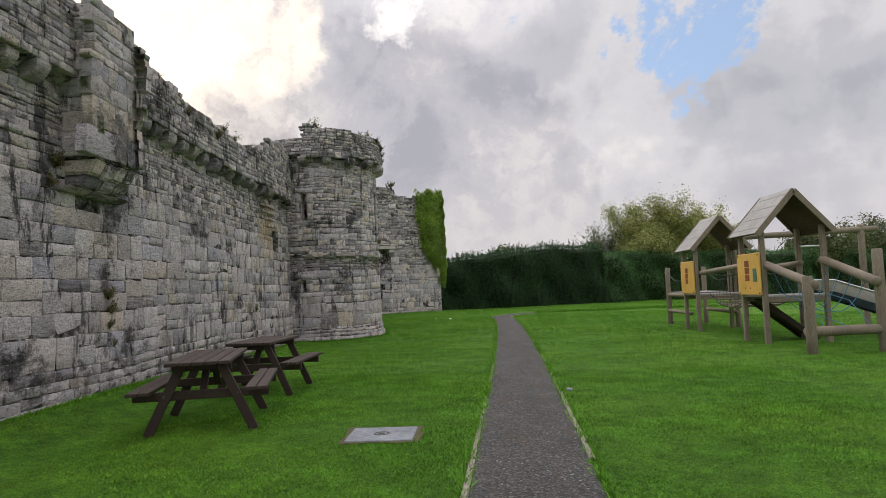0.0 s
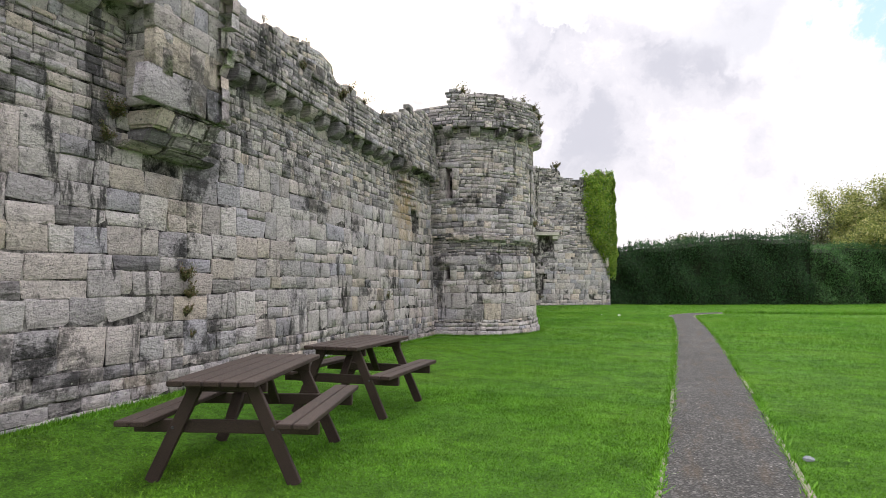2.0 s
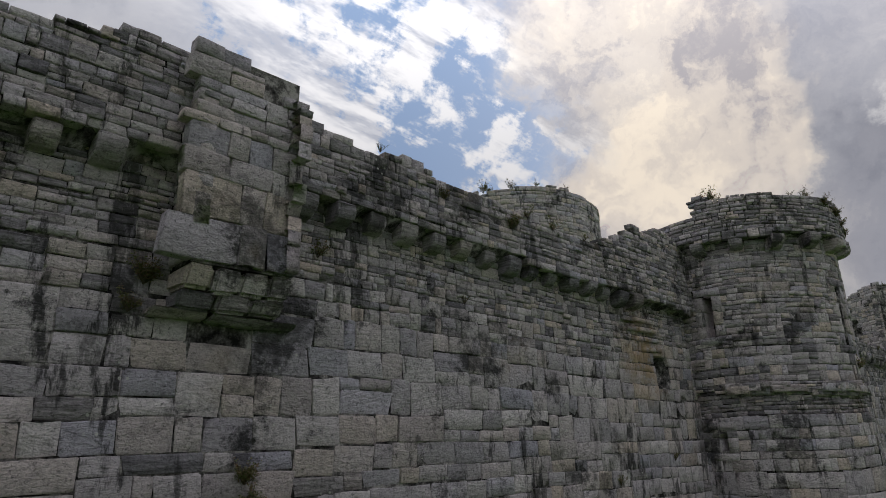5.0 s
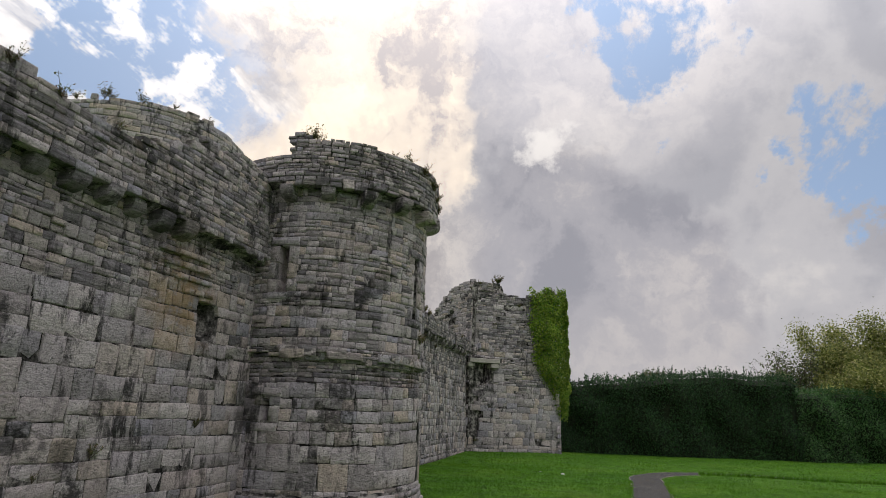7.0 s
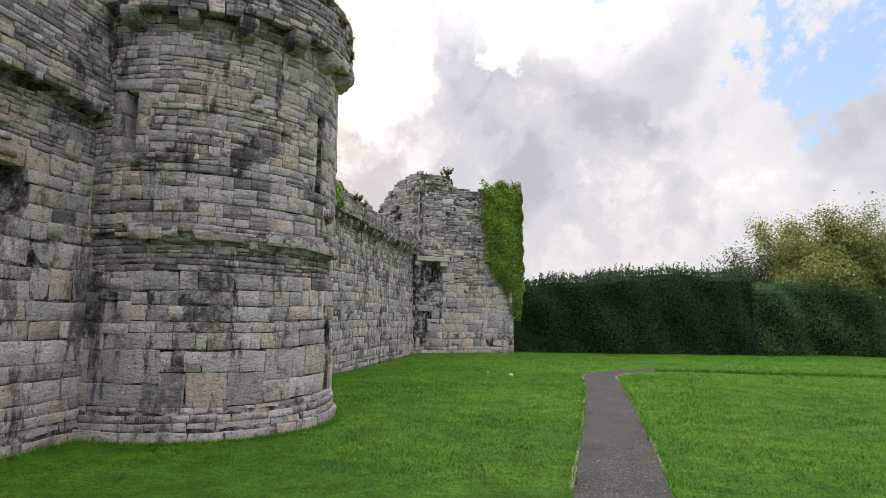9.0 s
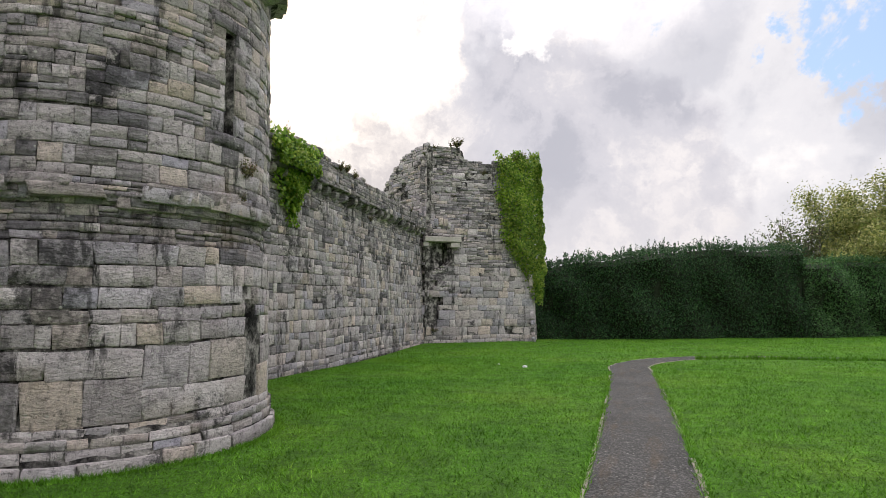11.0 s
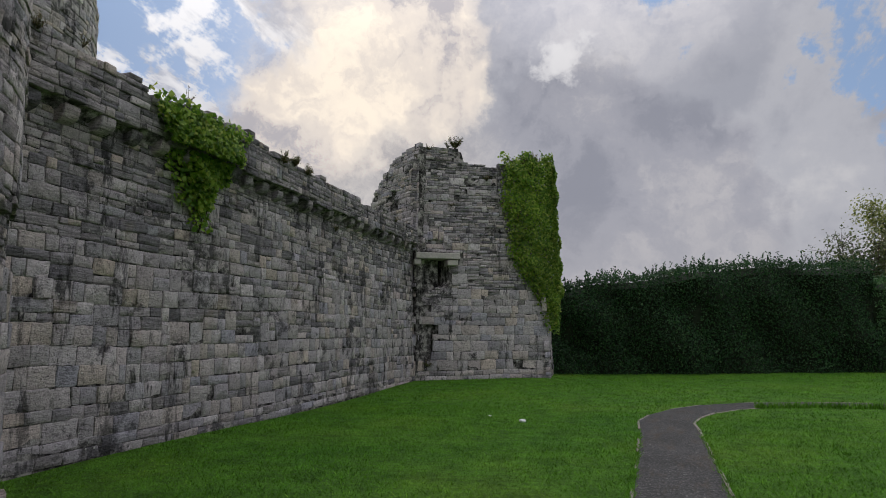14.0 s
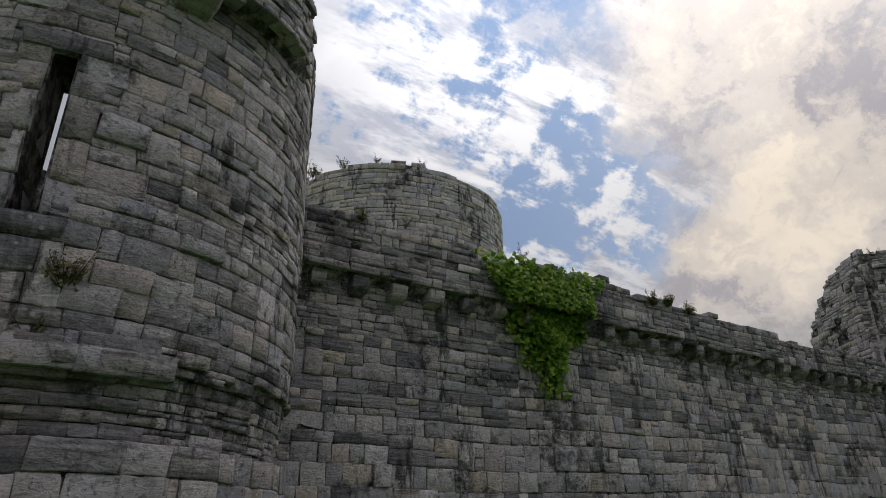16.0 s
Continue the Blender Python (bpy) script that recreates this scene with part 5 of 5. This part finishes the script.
def play_house(x, y, turn, eave, label, panel_marks):
    """A roofed climbing tower on four posts: front towards -y, the panel on its -x side."""
    root = thing("play_tower", pose(x, y, 0, 0, 0, turn), label, "play tower", "wooden play towers")
    w, d = 1.18, 0.92
    for i, (px, py) in enumerate(((0, 0), (0, d), (w, d), (w, 0))):
        square_post(root, px, py, eave + 0.02, i)
    for i in range(7):
        part("deck_board", slab(w + 0.06, 0.128, 0.035, 0.005, pose(w / 2, 0.03 + i * (d - 0.06) / 6, 0.93)), BOARD_WOOD, root)
    for py in (0.0, d):
        part("joist", slab(w + 0.1, 0.05, 0.1, 0.005, pose(w / 2, py, 0.862)), GREY_WOOD, root)
    rise, over = 0.72, 0.16
    for sx in (-1, 1):
        roof = new("roof_slope")
        under(roof, root)
        a = Vector((w / 2 + sx * (w / 2 + over), 0, eave - 0.12))
        b = Vector((w / 2, 0, eave + rise))
        nb = 8
        for i in range(nb):
            p0, p1 = a.lerp(b, i / nb), a.lerp(b, (i + 1.06) / nb)
            lift = Vector((sx * 0.5, 0, 0.6)).normalized() * (0.012 + 0.006 * (i % 2))
            mid = (p0 + p1) / 2 + lift
            ang = math.degrees(math.atan2(p1.z - p0.z, p1.x - p0.x))
            part("roof_board", slab((p1 - p0).length, d + 0.36, 0.022, 0.004, pose(mid.x, d / 2, mid.z, 0, -ang, 0)), BOARD_WOOD, roof)
        # thin added sheet that turns the underside of the slope dark brown
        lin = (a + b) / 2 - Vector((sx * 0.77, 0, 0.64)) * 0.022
        part("underside_sheet", slab((b - a).length - 0.03, d + 0.3, 0.012, 0.003, pose(lin.x, d / 2, lin.z, 0, -math.degrees(math.atan2(b.z - a.z, b.x - a.x)), 0)), ROOF_UNDERSIDE, roof, "dark brown underside of the roof")
        for py in (-0.19, d + 0.19):
            part("barge_board", span((a.x, py, a.z - 0.02), (b.x, py, b.z - 0.02), 0.03, 0.11, 0.005), GREY_WOOD, roof)
    panel = new("picture_panel")
    under(panel, root)
    part("board", slab(0.025, d + 0.1, 0.84, 0.012, pose(-0.075, d / 2, 1.38)), YELLOW, panel, "yellow board with small pictures")
    for py, z, sy, sz, mat in panel_marks:
        part("picture", slab(0.008, sy, sz, 0.002, pose(-0.091, py, z)), mat, panel)
    for py in (0.02, d - 0.02):
        for z in (1.0, 1.76):
            bm = bmesh.new()
            bmesh.ops.create_uvsphere(bm, u_segments=8, v_segments=5, radius=0.016, matrix=pose(-0.09, py, z))
            part("bolt", bm, IRON, panel)
    return root


def marks(rows, py, z, extra):
    out = []
    for i in range(rows):
        for j in range(2):
            out.append((py + (j - 0.5) * 0.10, z + (i - (rows - 1) / 2) * 0.145, 0.085, 0.125, RED_PAINT))
    return out + extra


play_house(5.42, 9.07, 4, 2.28, "weathered wooden play tower with gabled roof and yellow panel", marks(3, 0.52, 1.45, [(0.18, 1.36, 0.15, 0.26, GREEN_PAINT), (0.62, 1.1, 0.03, 0.03, RED_PAINT), (0.4, 1.1, 0.03, 0.03, RED_PAINT)]))
play_house(5.23, 12.84, 3, 2.2, "weathered wooden play tower with gabled roof and yellow panel", marks(3, 0.5, 1.42, []))


def make_bridge():
    root = thing("net_bridge", pose(0, 0, 0), "sagging plank bridge with rope net between two play towers", "rope bridge")
    for i in range(13):
        t = (i + 0.5) / 13
        z = 0.92 - 0.34 * 4 * t * (1 - t) * 0.8
        part("plank", slab(0.86, 0.15, 0.03, 0.006, pose(5.98, 12.75 - t * 2.65, z, 0, 0, 2)), GREY_WOOD, root)
    for x in (5.52, 6.45):
        rope(sag((x, 12.8, 1.5), (x, 10.05, 1.5), 0.12), 0.012, DARK_ROPE, root)
        rope(sag((x, 12.8, 0.95), (x, 10.05, 0.95), 0.30), 0.012, DARK_ROPE, root)
        for i in range(1, 11):
            t = i / 11
            y, lo = 12.8 - t * 2.75, 0.95 - 0.30 * 4 * t * (1 - t)
            rope([(x, y, 1.5 - 0.12 * 4 * t * (1 - t)), (x + 0.01, y + 0.05, (1.5 + lo) / 2), (x, y, lo)], 0.008, DARK_ROPE, root)
    part("hand_rail", pole((5.32, 12.8, 1.48), (5.40, 9.95, 1.58), 0.06, 0.06, 14, 5, 0.003, 4), GREY_WOOD, root, "", True)
    part("hand_rail", pole((6.45, 12.9, 1.48), (6.52, 9.95, 1.58), 0.06, 0.06, 14, 5, 0.003, 5), GREY_WOOD, root, "", True)


def make_walkway():
    root = thing("rope_walkway", pose(0, 0, 0), "low timber walkway with rope sides ending in two posts", "walkway")
    for i, (x, y, h) in enumerate(((5.31, 16.12, 1.72), (6.46, 16.4, 1.72))):
        post(root, x, y, h, 0.075, 20 + i)
    for x in (5.3, 6.45):
        part("beam", pole((x, 13.7, 0.9), (x, 16.2, 0.9), 0.055, 0.055, 12, 4, 0.003, 7), GREY_WOOD, root, "", True)
        part("low_beam", pole((x, 13.7, 0.42), (x, 16.2, 0.42), 0.05, 0.05, 12, 4, 0.003, 8), GREY_WOOD, root, "", True)
        rope(sag((x, 13.8, 1.55), (x, 16.1, 1.6), 0.28), 0.011, DARK_ROPE, root, "chain")
        for k in range(1, 7):
            t = k / 7
            y, z = 13.8 + 2.3 * t, 1.57 - 0.28 * 4 * t * (1 - t)
            rope([(x, y, z), (x, y + 0.06, 1.2), (x, y, 0.92)], 0.008, DARK_ROPE, root)
    for i in range(9):
        part("deck_board", slab(1.1, 0.16, 0.03, 0.005, pose(5.88, 14.0 + i * 0.26, 0.965)), BOARD_WOOD, root)


def make_net():
    root = thing("climbing_net", pose(0, 0, 0), "blue rope net hung between sloping logs and posts", "climbing net")
    post(root, 5.42, 7.28, 1.3, 0.085, 31)
    post(root, 6.70, 7.55, 1.72, 0.085, 32)
    part("sloping_log", pole((5.48, 9.1, 1.56), (5.50, 7.2, 1.14), 0.075, 0.085, 14, 5, 0.004, 33), GREY_WOOD, root, "", True)
    part("sloping_log", pole((6.58, 9.2, 1.62), (6.62, 7.45, 1.16), 0.075, 0.085, 14, 5, 0.004, 34), GREY_WOOD, root, "", True)
    part("low_log", pole((5.35, 7.3, 0.36), (6.85, 7.6, 0.36), 0.085, 0.085, 14, 5, 0.004, 35), GREY_WOOD, root, "", True)
    for k in range(4):
        t = (k + 0.5) / 4
        a = Vector((5.49, 9.05 - t * 1.7, 1.53 - t * 0.38))
        b = Vector((6.6, 9.15 - t * 1.6, 1.58 - t * 0.40))
        rope(sag(a, b, 0.85 - 0.1 * k, 14), 0.007, BLUE_ROPE, root)
    for k in range(3):
        t = (k + 0.5) / 3
        x = 5.5 + t * 1.1
        dip = 4 * t * (1 - t)
        rope([(x, 9.1, 1.0), (x, 8.6, 1.35 - 0.75 * dip), (x, 8.0, 1.25 - 0.72 * dip), (x, 7.45, 0.55 - 0.1 * dip), (x, 7.4, 0.42)], 0.007, BLUE_ROPE, root)


def make_slide():
    root = thing("slide", pose(6.75, 9.9, 0, 0, 0, -6), "shining steel slide with dark side panels off the play tower", "slide")
    prof = [(0.0, 1.06), (0.25, 1.05), (0.5, 0.96), (1.3, 0.66), (2.1, 0.4), (2.5, 0.32), (2.9, 0.31)]
    bm, sides = bmesh.new(), []
    for y in (-0.24, 0.24):
        sides.append([bm.verts.new((x, y, z)) for x, z in prof])
    for i in range(len(prof) - 1):
        bm.faces.new((sides[0][i], sides[0][i + 1], sides[1][i + 1], sides[1][i]))
    bmesh.ops.solidify(bm, geom=bm.faces[:], thickness=0.012)
    part("chute", bm, STEEL, root, "bright steel chute", True)
    for y in (-0.26, 0.26):
        bm = bmesh.new()
        lo = [bm.verts.new((x, y, z - 0.06)) for x, z in prof]
        hi = [bm.verts.new((x, y, z + 0.14)) for x, z in prof]
        for i in range(len(prof) - 1):
            bm.faces.new((lo[i], lo[i + 1], hi[i + 1], hi[i]))
        bmesh.ops.solidify(bm, geom=bm.faces[:], thickness=0.025)
        part("side_panel", bm, PALE_SIDE, root)
        bm = bmesh.new()
        lo = [bm.verts.new((x, y * 0.96, z - 0.24)) for x, z in prof]
        hi = [bm.verts.new((x, y * 0.96, z - 0.08)) for x, z in prof]
        for i in range(len(prof) - 1):
            bm.faces.new((lo[i], lo[i + 1], hi[i + 1], hi[i]))
        bmesh.ops.solidify(bm, geom=bm.faces[:], thickness=0.03)
        part("under_panel", bm, SLIDE_PAINT, root, "dark lower edge")
        rope([(x, y, z + 0.15) for x, z in prof], 0.022, STEEL, root, "edge_rail")
    bm = bmesh.new()
    bmesh.ops.create_cone(bm, cap_ends=True, segments=12, radius1=0.03, radius2=0.03, depth=0.2, matrix=pose(2.6, 0, 0.05))
    part("foot", bm, STEEL, root)


def make_beam():
    root = thing("high_beam", pose(0, 0, 0), "long horizontal round timber beam carried by a post", "timber beam")
    part("beam", pole((6.3, 12.95, 2.36), (9.75, 13.0, 2.44), 0.075, 0.075, 14, 6, 0.003, 41), GREY_WOOD, root, "", True)
    post(root, 9.35, 13.0, 2.55, 0.08, 42)
    post(root, 6.55, 13.9, 2.3, 0.07, 43)
    part("bar", pole((6.55, 10.0, 1.92), (7.25, 10.6, 1.95), 0.02, 0.02, 10, 2), STEEL, root, "bright steel bar", True)


def make_ramp():
    root = thing("climbing_ramp", pose(0, 0, 0), "dark sloping timber plank ramp under the play tower", "ramp")
    for y in (9.62, 10.2):
        part("side_rail", span((5.55, y, 0.84), (6.62, y + 0.08, 0.0), 0.05, 0.12, 0.006), TABLE_WOOD, root)
    for i in range(4):
        y = 9.7 + i * 0.14
        part("board", span((5.55, y, 0.86), (6.62, y + 0.08, 0.02), 0.135, 0.03, 0.005), TABLE_WOOD, root)


make_bridge(), make_walkway(), make_net(), make_slide(), make_beam(), make_ramp()


# ---------------------------------------------------------------- grass
def make_grass():
    nr = np.random.default_rng(15)

    def field(count, x0, x1, y0, y1, h, w, name):
        x, y = nr.uniform(x0, x1, count), nr.uniform(y0, y1, count)
        keep = path_distance(x, y) > 0.435 + nr.uniform(-0.03, 0.05, count)
        keep &= x > np.where(y < 13, -4.52 - 0.0688 * (y + 2.6) + 0.05, -6.3 - 0.073 * (y - 17) + 0.1)
        keep &= np.hypot(x - TC.x, y - TC.y) > TR + 0.09
        keep &= ~((np.abs(x + 0.745) < 0.33) & (np.abs(y - 1.855) < 0.29))
        keep &= y < 37.8 + 0.45 * x
        x, y = x[keep], y[keep]
        tall = 0.7 + 0.5 * np.sin(x * 1.7 + np.sin(y * 1.3) * 2) * np.sin(y * 1.1 + x * 0.6)
        base = np.stack([x, y, ground_z(x, y) - 0.004], 1)
        blades(name, base, h * np.clip(0.45 + 0.55 * tall, 0.5, 1.2), w, BLADE, ground, nr, 0.75)
    field(420000, -5.2, 7.5, -2.2, 13.0, 0.021, 0.0052, "grass")
    field(260000, -3.5, 4.0, -2.0, 6.0, 0.019, 0.0045, "grass")
    field(190000, -7.2, 9.0, 13.0, 26.0, 0.036, 0.0065, "grass")
    field(90000, -7.0, 16.0, 26.0, 45.0, 0.042, 0.012, "grass")
    field(60000, 7.5, 13.0, 2.0, 20.0, 0.036, 0.0065, "grass")
    # longer tufts along the foot of the walls and the path edges
    k = 16000
    i = nr.integers(0, len(TRACK) - 14, k)
    c, s = track_frames()
    side = nr.choice([-1, 1], k)
    xy = c[i] + s[i] * (side * nr.normal(0.455, 0.025, k))[:, None] + (TRACK[np.minimum(i + 1, len(TRACK) - 1)] - TRACK[i]) * nr.uniform(0, 1, (k, 1))
    blades("grass_edge", np.column_stack([xy, np.zeros(k)]), np.full(k, 0.045), 0.005, BLADE, ground, nr, 0.8)
    k = 9000
    x = nr.uniform(1.6, 24, k)
    y = np.interp(x, TRACK[-12:, 0], TRACK[-12:, 1]) - 0.52 - np.abs(nr.normal(0, 0.05, k))
    blades("grass_edge", np.column_stack([x, y, ground_z(x, y)]), np.full(k, 0.11), 0.012, BLADE, ground, nr, 0.4)
    k = 9000
    y = nr.uniform(-2.5, 13, k)
    x = -4.52 - 0.0688 * (y + 2.6) + 0.08 + np.abs(nr.normal(0, 0.05, k))
    blades("grass_edge", np.column_stack([x, y, ground_z(x, y)]), np.full(k, 0.05), 0.005, BLADE, ground, nr, 0.5)
    k = 5000
    a = nr.uniform(-1.6, 1.3, k)
    r = TR + 0.11 + np.abs(nr.normal(0, 0.04, k))
    blades("grass_edge", np.column_stack([TC.x + r * np.cos(a), TC.y + r * np.sin(a), np.zeros(k)]), np.full(k, 0.05), 0.005, BLADE, ground, nr, 0.5)


make_grass()

# ---------------------------------------------------------------- stones, laid last
w1.build(wall_1, lambda u, v: abs(u - 6.5) + 1.2 * abs(v - 1.5), 300)
w2.build(wall_2, lambda u, v: u + 0.8 * v, 300)
ft.build(turret, lambda u, v: v, 300)
ct.build(turret_side)
rt.build(turret_end)
it.build(inner)
